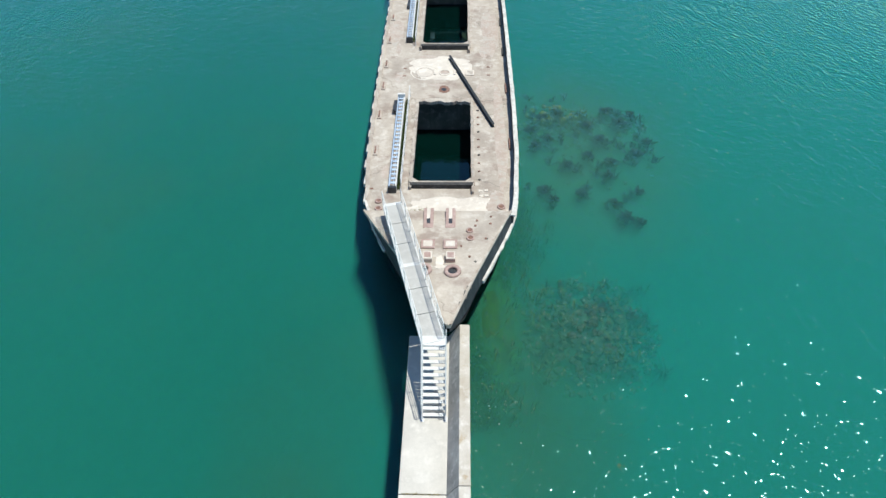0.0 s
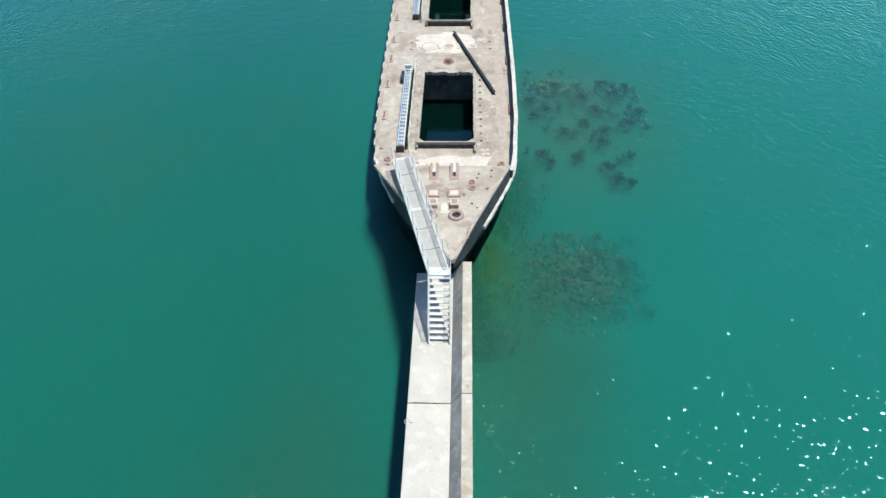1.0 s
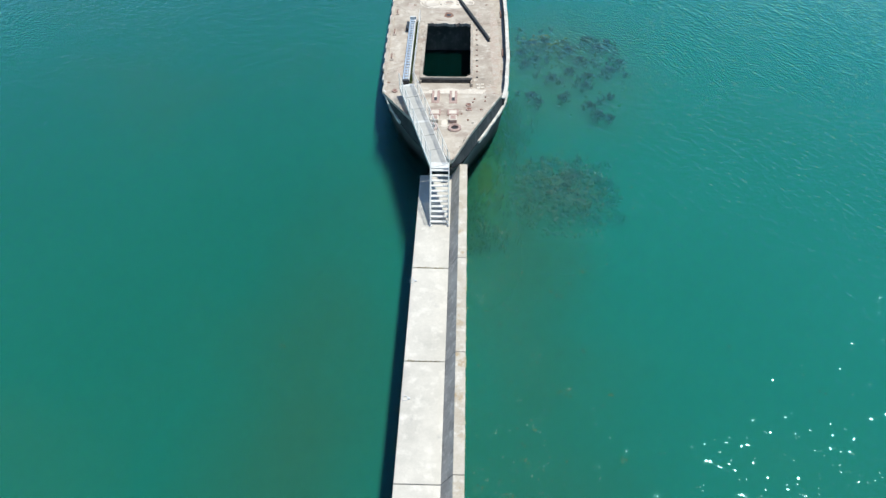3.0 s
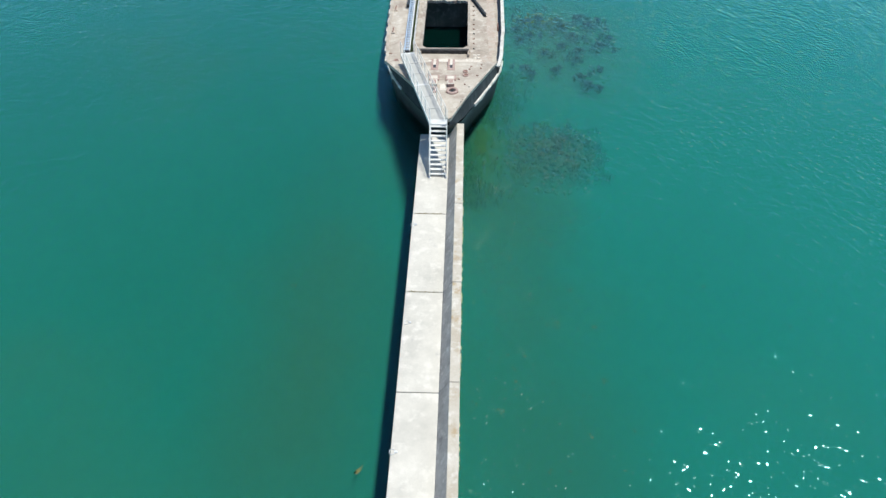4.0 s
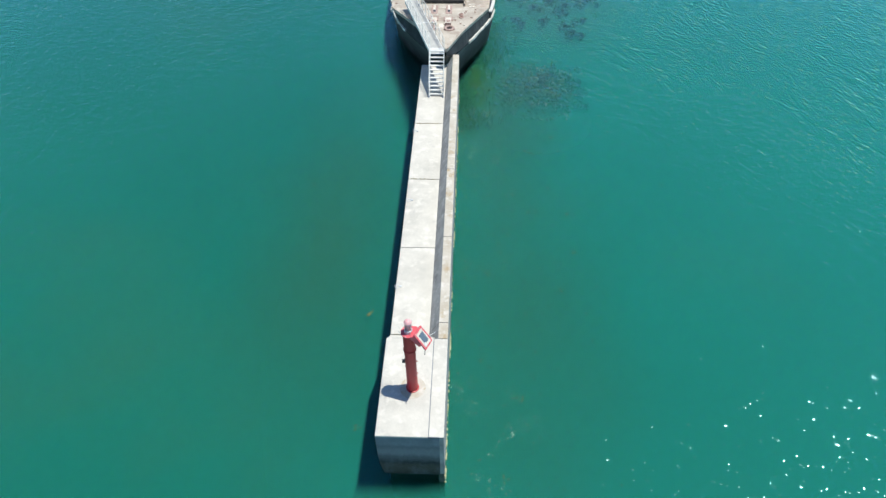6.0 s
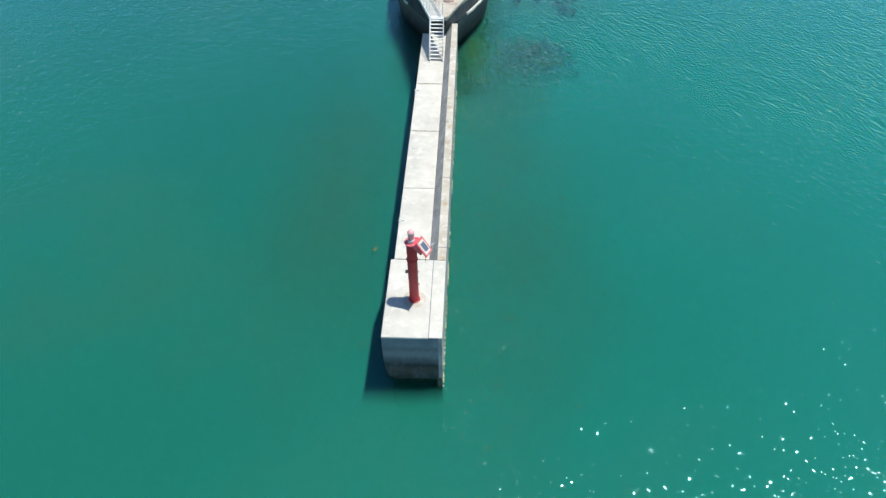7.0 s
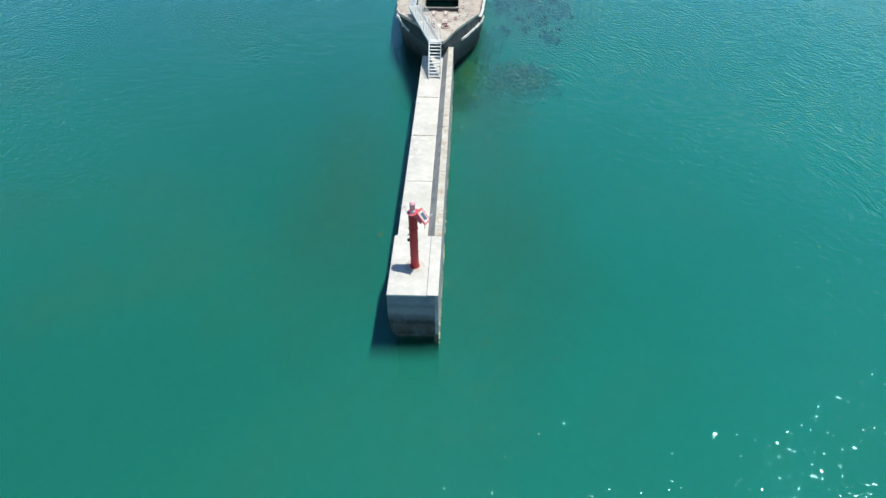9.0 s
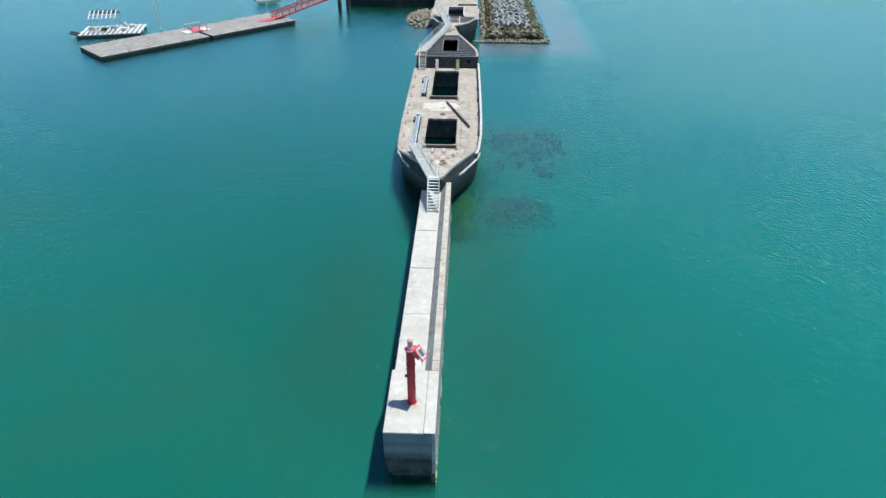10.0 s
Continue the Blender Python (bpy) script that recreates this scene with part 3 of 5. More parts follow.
def finely(a, b, step=0.6):
    n_ = max(2, int((b - a) / step))
    return [a + (b - a) * i / n_ for i in range(n_ + 1)]


def strip(bm, pairs):
    """Faces between successive left/right points."""
    prev = None
    for a, b in pairs:
        cur = (bm.verts.new(a), bm.verts.new(b))
        if prev:
            bm.faces.new((prev[0], prev[1], cur[1], cur[0]))
        prev = cur


def slab_of(bm, thick):
    ret = bmesh.ops.extrude_face_region(bm, geom=list(bm.faces))
    for g in ret["geom"]:
        if isinstance(g, bmesh.types.BMVert):
            g.co.z -= thick
    return bm


H1 = (-0.58, 3.18, 45.62, 55.35)
H2 = (-0.70, 3.03, 63.2, 76.6)


def main_deck(s):
    bm = bmesh.new()
    ys = sorted(set([41.9, 43, 44, 46, 48, 51, 54, 57, 59.5, 62, 66, 70, 74, 77.9, H1[2], H1[3], H2[2], H2[3]]))
    left = lambda y: (cx(y) - half(y) + 0.02, y, deck_z(y))
    right = lambda y: (cx(y) + half(y) - 0.02, y, deck_z(y))

    def col(y):
        h = H1 if y < 59 else H2
        return [left(y), (h[0], y, deck_z(y)), (h[1], y, deck_z(y)), right(y)]

    rows = [[bm.verts.new(p) for p in col(y)] for y in ys]
    for (ya, ra), (yb, rb) in zip(zip(ys, rows), zip(ys[1:], rows[1:])):
        mid = (ya + yb) / 2
        hole = H1[2] < mid < H1[3] or H2[2] < mid < H2[3]
        for i in range(3):
            if i == 1 and hole:
                continue
            bm.faces.new((ra[i], ra[i + 1], rb[i + 1], rb[i]))
    part("main_deck", slab_of(bm, 0.22), DECK, s, "weathered beige deck with cracks and stains")


def kerb(x, y0, y1, w, h, seed, n=34):
    """A worn kerb along y that follows the deck."""
    bm = bmesh.new()
    prev = None
    for i in range(n + 1):
        y = y0 + (y1 - y0) * i / n
        t = deck_z(y) + h + 0.07 * noise.noise((y * 2.9, seed, 0.0))
        k = 0.06 * noise.noise((y * 2.2, seed, 5.0)) + 0.05 * noise.noise((y * 7, seed, 2.0))
        q = [bm.verts.new(p) for p in ((x - w / 2 + k, y, deck_z(y) - 0.2), (x - w / 2 + k, y, t), (x + w / 2 + k, y, t), (x + w / 2 + k, y, deck_z(y) - 0.2))]
        if prev:
            for j in range(4):
                bm.faces.new((prev[j], prev[(j + 1) % 4], q[(j + 1) % 4], q[j]))
        else:
            bm.faces.new(q)
        prev = q
    bm.faces.new(prev[::-1])
    return bm


def hatches(s):
    for x0, x1, y0, y1 in (H1, H2):
        z = deck_z((y0 + y1) / 2)
        zn = deck_z(y0)
        c = part("coaming", boxed(x0 - 0.1, x1 + 0.1, y0 - 0.3, y0, zn - 0.05, 3.16, 0.02), DARKIN, s, "near coaming coloured dark for shade, with drain holes")
        part("coaming_top", roughen(boxed(x0 - 0.12, x1 + 0.14, y0 - 0.08, y0 + 0.05, 3.1, 3.2, 0.02), 0.015, 3.0), DECK, c)
        for x, k_ in ((x0 + 0.0, 1), (x1 - 0.0, -1)):
            part("corner_gusset", prism([(x, y0 - 0.02), (x + 0.42 * k_, y0 + 0.05), (x, y0 + 0.42)], 2.95, 3.17), DECK, c)
            part("end_cheek", boxed(x - 0.16 * (k_ > 0), x + 0.16 * (k_ < 0), y0 - (0.42 if k_ > 0 else 0.85), y0 + 0.3, zn - 0.05, 3.1, 0.03), DECK, c)
        for i in range(6):
            x = x0 + (x1 - x0) * (i + 0.7) / 6.4
            part("drain_hole", boxed(x - 0.05, x + 0.05, y0 - 0.306, y0 - 0.29, zn + 0.14, zn + 0.24), BLACK, c)
        for xa, xb in ((x0 - 0.24, x0), (x1, x1 + 0.22)):
            part("side_curb", kerb((xa + xb) / 2, y0, y1 + 0.1, 0.2, 0.1, y0 + xa, 60), DECK, s, "broken concrete hatch kerb")
        bm = bmesh.new()
        prev = None
        for i in range(46):
            x = x0 - 0.2 + (x1 - x0 + 0.4) * i / 45
            cut = 0.22 * noise.noise((x * 2.1, y1, 3.0)) + 0.13 * noise.noise((x * 6, y1, 1.0))
            q = [bm.verts.new(p) for p in ((x, y1 - 0.12 + cut, z - 0.22), (x, y1 - 0.12 + cut, z + 0.03), (x, y1 + 0.3, z + 0.05), (x, y1 + 0.3, z - 0.22))]
            if prev:
                for k in range(4):
                    bm.faces.new((prev[k], prev[(k + 1) % 4], q[(k + 1) % 4], q[k]))
            else:
                bm.faces.new(q)
            prev = q
        bm.faces.new(prev[::-1])
        part("end_curb", bm, DECK, s, "ragged broken hatch edge")
        part("hold_water", boxed(x0 - 0.34, x1 + 0.34, y0 - 0.34, y1 + 0.34, -0.03, 0.02), HOLDWATER, s, "still water flooding the hold, coloured dark for the shade inside")
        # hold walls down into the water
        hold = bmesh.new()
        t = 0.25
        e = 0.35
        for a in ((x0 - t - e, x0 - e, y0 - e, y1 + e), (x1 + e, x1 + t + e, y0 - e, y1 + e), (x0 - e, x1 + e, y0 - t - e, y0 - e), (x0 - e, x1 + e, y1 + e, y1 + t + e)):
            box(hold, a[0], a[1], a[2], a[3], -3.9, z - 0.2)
        part("hold_wall", hold, HOLD, s, "streaked hold walls coloured dark for the shade inside")


def forecastle(s):
    tip = (1.98, 32.75)
    # straight-edged raised deck
    bm = bmesh.new()
    ys = [32.75, 33.6, 35, 36, 37.5, 39, 40.5, 41.9]
    lx = lambda y: tip[0] - 0.08 + (-3.02 - tip[0]) * (y - 32.75) / 9.15
    rx = lambda y: tip[0] + 0.08 + (5.35 - tip[0]) * (y - 32.75) / 9.15
    strip(bm, [((lx(y), y, fore_z(y)), (rx(y), y, fore_z(y))) for y in ys])
    part("forecastle_deck", slab_of(bm, 0.25), DECK, s, "stained pinkish forecastle deck")
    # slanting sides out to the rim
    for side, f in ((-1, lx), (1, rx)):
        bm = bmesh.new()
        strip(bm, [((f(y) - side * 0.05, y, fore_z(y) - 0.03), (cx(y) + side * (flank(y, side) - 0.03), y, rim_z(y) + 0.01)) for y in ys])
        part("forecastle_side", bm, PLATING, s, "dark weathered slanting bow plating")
        # a kerb at the deck's edge
        part("edge_kerb", roughen(ribbon([(f(y), y, fore_z(y) + 0.02) for y in finely(32.75, 41.9)], 0.12, 0.1), 0.015, 2.0), DECK, s)
        # worn rim
        bm = ribbon([(cx(y) + side * (flank(y, side) - 0.02), y, rim_z(y) + 0.06) for y in finely(37.0 if side > 0 else 39.5, 44, 0.4)], 0.26 if side > 0 else 0.14, 0.2)
        part("rim", roughen(bm, 0.07, 1.9), EDGE, s, "flaking white gunwale rim")
    # aft face of the forecastle
    bm = bmesh.new()
    box(bm, lx(41.9) + 0.35, rx(41.9) - 0.35, 41.7, 41.9, 2.6, 4.0)
    part("forecastle_bulkhead", bm, SAND, s)


SHIP = ship()
main_deck(SHIP)
hatches(SHIP)
forecastle(SHIP)


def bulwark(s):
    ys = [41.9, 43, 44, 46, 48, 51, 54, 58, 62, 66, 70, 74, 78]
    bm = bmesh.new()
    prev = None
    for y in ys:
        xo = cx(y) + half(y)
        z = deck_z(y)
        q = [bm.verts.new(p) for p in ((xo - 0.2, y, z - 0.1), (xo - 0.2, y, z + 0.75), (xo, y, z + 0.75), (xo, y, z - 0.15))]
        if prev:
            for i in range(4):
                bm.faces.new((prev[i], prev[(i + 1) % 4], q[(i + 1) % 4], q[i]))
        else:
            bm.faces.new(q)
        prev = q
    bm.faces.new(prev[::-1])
    part("bulwark", bm, DARKIN, s, "concrete bulwark coloured dark for its inner shade")
    bm = ribbon([(cx(y) + half(y) - 0.06, y, deck_z(y) + 0.79) for y in finely(41.9, 78)], 0.28, 0.1)
    part("bulwark_cap", roughen(bm, 0.035, 1.5), EDGE, s, "flaking white bulwark capping")


bulwark(SHIP)


# ---------- gangway and stairs ----------
def rail_run(parent, a, b, n, height=1.05, mid=2):
    a, b = Vector(a), Vector(b)
    up = Vector((0, 0, height))
    part("handrail", barred(a + up, b + up, 0.042, 0.042, 8), WHITE, parent)
    for k in range(mid):
        o = Vector((0, 0, height * (k + 1) / (mid + 1)))
        part("mid_rail", barred(a + o, b + o, 0.03, 0.03, 6), WHITE, parent)
    for i in range(n + 1):
        p = a.lerp(b, i / n)
        part("post", barred(p, p + up, 0.045, 0.045, 6), WHITE, parent)


def stairs(foot, top, width, steps, name, label):
    """Steps along +y from foot (x centre, y, z) to top."""
    f, t = Vector(foot), Vector(top)
    s = thing(name, label, "staircase", foot)
    d = t - f
    for side in (-1, 1):
        o = Vector((side * width / 2, 0, 0))
        part("stringer", barred(o + Vector((0, -0.1, 0.1)), o + d + Vector((0, 0, -0.05)), 0.06, 0.22), WHITE, s)
        part("foot_plate", boxed(o.x - 0.08, o.x + 0.08, -0.18, 0.06, 0, 0.03), GALV, s)
    for i in range(steps):
        p = d * ((i + 0.5) / steps)
        part("tread", boxed(-width / 2 + 0.03, width / 2 - 0.03, p.y - 0.085, p.y + 0.085, p.z + 0.02, p.z + 0.06), WHITE, s)
    for side in (-1, 1):
        o = Vector((side * (width / 2 + 0.02), 0, 0.12))
        rail_run(s, o, o + d, 3)
    return s


lower = stairs((1.37, 28.78, W_TOP), (1.37, 31.0, 5.70), 1.04, 11, "steel_stairs", "white painted steel stairs rising from the jetty")
part("landing", boxed(-0.56, 0.54, 2.2, 2.75, 5.6 - W_TOP, 5.742 - W_TOP, 0.01), WHITE, lower, "white landing plate")


def gangway(a, b, width, name, label, posts=8):
    """A railed walkway from a to b."""
    a, b = Vector(a), Vector(b)
    g = thing(name, label, "gangway", a)
    d = b - a
    n = 6
    side = Vector((d.y, -d.x, 0)).normalized() * width / 2
    for i in range(n):
        p, q = d * (i / n), d * ((i + 1) / n - 0.004)
        bm = bmesh.new()
        bar(bm, p + Vector((0, 0, -0.02)), q + Vector((0, 0, -0.02)), width, 0.04)
        part("deck_plate", bm, PLATE, g)
    for k in (-1, 1):
        part("side_beam", barred(side * k + Vector((0, 0, -0.1)), d + side * k + Vector((0, 0, -0.1)), 0.05, 0.24), WHITE, g)
        rail_run(g, side * k, d + side * k, posts)
    for i in (0, n // 2, n):
        p = d * (i / n)
        part("joint_plate", barred(p - side, p + side, 0.22, 0.03), WHITE, g)
    return g


gangway((1.30, 31.25, 5.75), (-1.35, 41.4, 4.95), 1.04, "metal_gangway", "grey plated gangway with white railings over the bow")


# ---------- fittings on the ship ----------
def blob_plate(cxy, rx, ry, z, seed, n=72):
    """A thin patch with an uneven outline, fanned from its middle."""
    bm = bmesh.new()
    zz = z if callable(z) else (lambda y: z)
    rows = [[bm.verts.new((cxy[0], cxy[1], zz(cxy[1])))]]
    for f in (0.5, 1.0):
        row = []
        for i in range(n):
            a = 2 * math.pi * i / n
            ca, sa = math.cos(a), math.sin(a)
            k = f * (1 + 0.3 * noise.noise((ca * 1.4, sa * 1.4, seed)) + 0.16 * noise.noise((ca * 4, sa * 4, seed)) + 0.1 * noise.noise((ca * 10, sa * 10, seed)))
            x, y = cxy[0] + rx * k * ca, cxy[1] + ry * k * sa
            row.append(bm.verts.new((x, y, zz(y))))
        rows.append(row)
    for i in range(n):
        j = (i + 1) % n
        bm.faces.new((rows[0][0], rows[1][i], rows[1][j]))
        bm.faces.new((rows[1][i], rows[2][i], rows[2][j], rows[1][j]))
    return bm


def ring_bm(x, y, z, r_in, r_out, h, sides=24):
    bm = bmesh.new()
    rows = []
    for r, dz in ((r_in, 0), (r_in * 1.02, h * 0.9), ((r_in + r_out) / 2, h), (r_out * 0.98, h * 0.85), (r_out, 0)):
        rows.append([bm.verts.new((x + r * math.cos(2 * math.pi * i / sides), y + r * math.sin(2 * math.pi * i / sides), z + dz)) for i in range(sides)])
    rows.append(rows[0])
    for a, b in zip(rows, rows[1:]):
        for i in range(sides):
            bm.faces.new((a[i], a[(i + 1) % sides], b[(i + 1) % sides], b[i]))
    return bm


def fittings(s):
    # forecastle: slots, plates, pedestals, hawse rings, bollard stumps
    for x in (0.70, 1.95):
        f = part("chock_pad", prism([(x - 0.28, 40.2), (x + 0.28, 40.2), (x + 0.28, 41.85), (x - 0.28, 41.85)], 3.85, fore_z(40.3) + 0.03), PINK, s, "reddish chock pad")
        # black box paints the slot's shade, pale block the sunlit deck seen through it
        part("slot", boxed(x - 0.1, x + 0.1, 40.55, 41.3, 4.2, fore_z(40.3) + 0.036), BLACK, f, "dark box for the shade in the slot")
        part("slot_sill", boxed(x - 0.11, x + 0.09, 40.95, 41.84, 4.2, fore_z(40.3) + 0.045), SAND, f)
    for x in (0.76, 1.97):
        z = fore_z(38.6)
        bm = boxed(x - 0.38, x + 0.38, 38.26, 38.94, z - 0.2, z + 0.13, 0.02)
        f = part("hatch_frame", bm, PINK, s, "reddish square hatch frame")
        part("hatch_lid", boxed(x - 0.25, x + 0.25, 38.38, 38.82, z, z + 0.138, 0.01), SAND, f)
    for x in (0.79, 2.0):
        z = fore_z(37.4)
        f = part("pedestal", boxed(x - 0.25, x + 0.25, 37.1, 37.68, z - 0.1, z + 0.3, 0.02), SAND if x < 1 else PINK, s, "pitted concrete winch pedestal")
        part("pedestal_cap", boxed(x - 0.24, x + 0.24, 37.12, 37.66, z + 0.29, z + 0.33, 0.01), SAND, f)
        part("iron_plate", boxed(x - 0.17, x + 0.17, 37.2, 37.58, z + 0.32, z + 0.35), PINK, f)
    for x, y in ((2.12, 36.32), (0.62, 36.45)):
        z = fore_z(y)
        f = part("hawse_ring", ring_bm(x, y, z - 0.02, 0.24, 0.44, 0.2), PINK, s, "rusty red hawse pipe ring", smooth=True)
        part("pipe_mouth", lathe([(0.245, z - 0.02), (0.245, z + 0.02)], 20, (x, y)), BLACK, f)
    part("lime_patch", blob_plate((1.42, 37.2), 0.2, 0.5, lambda y: fore_z(y) + 0.008, 4.0), SAND, s, "splashed white lime patch")
    part("lime_patch", blob_plate((1.5, 36.75), 0.34, 0.16, lambda y: fore_z(y) + 0.012, 9.0), SAND, s)
    stumps = [(3.03, 39.9, 0.2), (3.06, 39.2, 0.22), (-2.55, 44.05, 0.22), (-2.5, 43.35, 0.22), (4.98, 43.55, 0.24), (4.95, 42.85, 0.24)]
    for x, y, r in stumps:
        z = fore_z(y) if y < 41.9 else deck_z(y)
        f = part("bollard_stump", ring_bm(x, y, z - 0.01, r * 0.62, r, 0.12), PINK, s, "rusted bollard stump", smooth=True)
        part("stump_core", lathe([(r * 0.63, z), (r * 0.63, z + 0.06)], 16, (x, y)), RUST, f)
    for x, y in ((3.9, 39.2), (3.0, 37.6), (2.55, 38.5), (3.45, 40.9), (4.2, 40.6), (4.25, 41.3), (3.35, 40.4)):
        part("iron_stub", lathe([(0.07, fore_z(y)), (0.07, fore_z(y) + 0.05), (0.03, fore_z(y) + 0.06)], 10, (x, y)), RUST, s)
    # main deck: washed patches, rusted holes, small pads
    part("washed_patch", blob_plate((2.1, 43.1), 3.5, 1.4, lambda y: deck_z(y) + 0.008, 1.0), SAND, s, "pale washed concrete patch")
    part("washed_patch", blob_plate((4.75, 43.4), 0.65, 1.6, lambda y: deck_z(y) + 0.014, 6.0), WASH, s, "pinkish rust-washed patch")
    part("washed_patch", blob_plate((0.9, 60.2), 2.6, 1.7, lambda y: deck_z(y) + 0.008, 3.0), SAND, s)
    part("washed_patch", blob_plate((0.0, 59.2), 0.9, 0.8, lambda y: deck_z(y) + 0.014, 3.5), SAND, s)
    part("washed_patch", blob_plate((4.9, 66.0), 0.7, 4.0, lambda y: deck_z(y) + 0.008, 7.0), WASH, s)
    part("washed_patch", blob_plate((5.2, 51.5), 0.42, 6.5, lambda y: deck_z(y) + 0.008, 8.0), WASH, s)
    part("washed_patch", blob_plate((-3.0, 66.0), 0.6, 2.2, lambda y: deck_z(y) + 0.008, 12.0), WASH, s)
    part("rust_stain", blob_plate((1.21, 56.95), 0.45, 0.5, lambda y: deck_z(y) + 0.008, 5.0), RUST, s, "rust stain round a deck hole")
    part("deck_hole", lathe([(0.2, deck_z(57) + 0.01), (0.2, deck_z(57) + 0.018)], 18, (1.21, 56.95)), BLACK, s)
    f = part("deck_ring", ring_bm(1.21, 59.35, deck_z(59) - 0.01, 0.34, 0.46, 0.07), SAND, s, "pale round deck socket", smooth=True)
    part("socket_floor", lathe([(0.34, deck_z(59)), (0.34, deck_z(59) + 0.012)], 20, (1.21, 59.35)), WASH, f)
    for x in (0.45, 2.0):
        part("deck_pad", boxed(x - 0.1, x + 0.1, 59.0, 59.75, deck_z(59), deck_z(59) + 0.08, 0.02), SAND, s)
    f = part("square_socket", boxed(2.85, 3.5, 58.95, 59.7, deck_z(59) - 0.05, deck_z(59) + 0.06, 0.02), SAND, s, "square concrete deck socket")
    part("socket_floor", boxed(2.97, 3.38, 59.07, 59.58, deck_z(59), deck_z(59) + 0.064), DECK, f)
    for x, y in ((-1.9, 60.0), (-1.9, 58.9), (4.6, 59.0), (4.6, 60.2), (-3.1, 45.3)):
        part("iron_pad", boxed(x - 0.12, x + 0.12, y - 0.06, y + 0.06, deck_z(y), deck_z(y) + 0.03), RUST, s)
    # stubs of the hatch's side fastenings, scuffed ring and dark scars
    for i in range(11):
        y = 46.2 + 0.88 * i
        part("fastening_stub", boxed(3.62, 3.78, y - 0.05, y + 0.05, deck_z(y) - 0.01, deck_z(y) + 0.06, 0.01), RUST if i % 3 else DARKIN, s)
    for x, y in ((3.75, 45.1), (4.1, 45.15), (3.78, 44.6), (4.12, 44.65)):
        part("deck_pad", boxed(x - 0.12, x + 0.12, y - 0.1, y + 0.1, deck_z(y) - 0.01, deck_z(y) + 0.05, 0.02), SAND, s)
    part("scuffed_ring", ring_bm(-0.35, 59.4, deck_z(59.4) + 0.004, 1.0, 1.13, 0.022, 40), SAND, s, "pale scuffed ring on the deck")
    part("scuffed_ring", ring_bm(-0.35, 59.4, deck_z(59.4) + 0.004, 0.62, 0.7, 0.02, 32), WASH, s)
    for x, y, rx, ry, k_ in ((2.78, 34.7, 0.1, 0.3, 2.0), (2.5, 34.0, 0.07, 0.25, 6.0), (2.95, 35.2, 0.12, 0.16, 9.0), (3.3, 37.2, 0.07, 0.09, 12.0), (3.95, 39.2, 0.08, 0.08, 15.0)):
        part("scar", blob_plate((x, y), rx, ry, lambda v: fore_z(v) + 0.006, k_, 28), HOLD, s)
    for x, y, rx, ry, k_ in ((-2.4, 47.0, 0.25, 0.7, 31.0), (-2.3, 58.6, 0.3, 0.8, 33.0), (3.9, 57.0, 0.3, 0.6, 35.0), (-0.2, 61.8, 0.7, 0.25, 37.0), (-2.6, 63.0, 0.2, 0.9, 39.0), (4.3, 62.5, 0.35, 0.9, 41.0), (0.6, 57.6, 0.7, 0.2, 43.0)):
        part("washed_patch", blob_plate((x, y), rx, ry, lambda v: deck_z(v) + 0.006, k_, 40), WASH, s)
    # rusty cleats along both edges
    for y in (49.3, 53.6, 57.4, 60.6, 64.5, 68.5, 73.0):
        x = cx(y) - half(y) + 0.55
        c = part("cleat_base", boxed(x - 0.16, x + 0.16, y - 0.55, y + 0.55, deck_z(y) - 0.02, deck_z(y) + 0.1, 0.03), WASH, s)
        part("cleat", barred((x - 0.02, y - 0.4, deck_z(y) + 0.14), (x - 0.02, y + 0.3, deck_z(y) + 0.14), 0.08, 0.12), RUST, c, "rusty iron cleat")
    for y in (50.0, 57.0, 62.5, 67.5):
        x = cx(y) + half(y) - 0.42
        part("fairlead", boxed(x - 0.06, x + 0.06, y - 0.6, y + 0.6, deck_z(y) - 0.02, deck_z(y) + 0.16, 0.02), RUST if y < 60 else DARKIN, s, "rusty iron fairlead")
    # pale rubbing blocks on the outer edge
    for i in range(21):
        y = 44.5 + 1.72 * i
        x = cx(y) - half(y)
        part("rubbing_block", boxed(x - 0.1, x + 0.04, y - 0.4, y + 0.4, deck_z(y) - 0.3, deck_z(y) - 0.02, 0.02), EDGE, s)
    # wing of the left gunwale
    bm = ribbon([(cx(y) - half(y) + 0.14, y, deck_z(y) + 0.03) for y in finely(42, 78)], 0.26, 0.12)
    part("waterway_kerb", roughen(bm, 0.03, 1.2), DECK, s)


fittings(SHIP)


def lying_beam():
    a, b = Vector((4.76, 52.05, deck_z(52) + 0.15)), Vector((1.58, 61.5, deck_z(61) + 0.15))
    t = thing("steel_beam", "dark steel beam lying across the ship's deck", "beam", a)
    d = b - a
    part("lower_flange", barred(Vector((0, 0, -0.13)), d + Vector((0, 0, -0.13)), 0.2, 0.03), BLACK, t)
    part("web", barred((0, 0, 0), d, 0.06, 0.24), BLACK, t)
    part("upper_flange", barred(Vector((-0.055, 0, 0.13)), d + Vector((-0.055, 0, 0.13)), 0.07, 0.035), BLACK, t)
    part("upper_flange", barred(Vector((0.055, 0, 0.13)), d + Vector((0.055, 0, 0.13)), 0.07, 0.035), BLACK, t)


lying_beam()


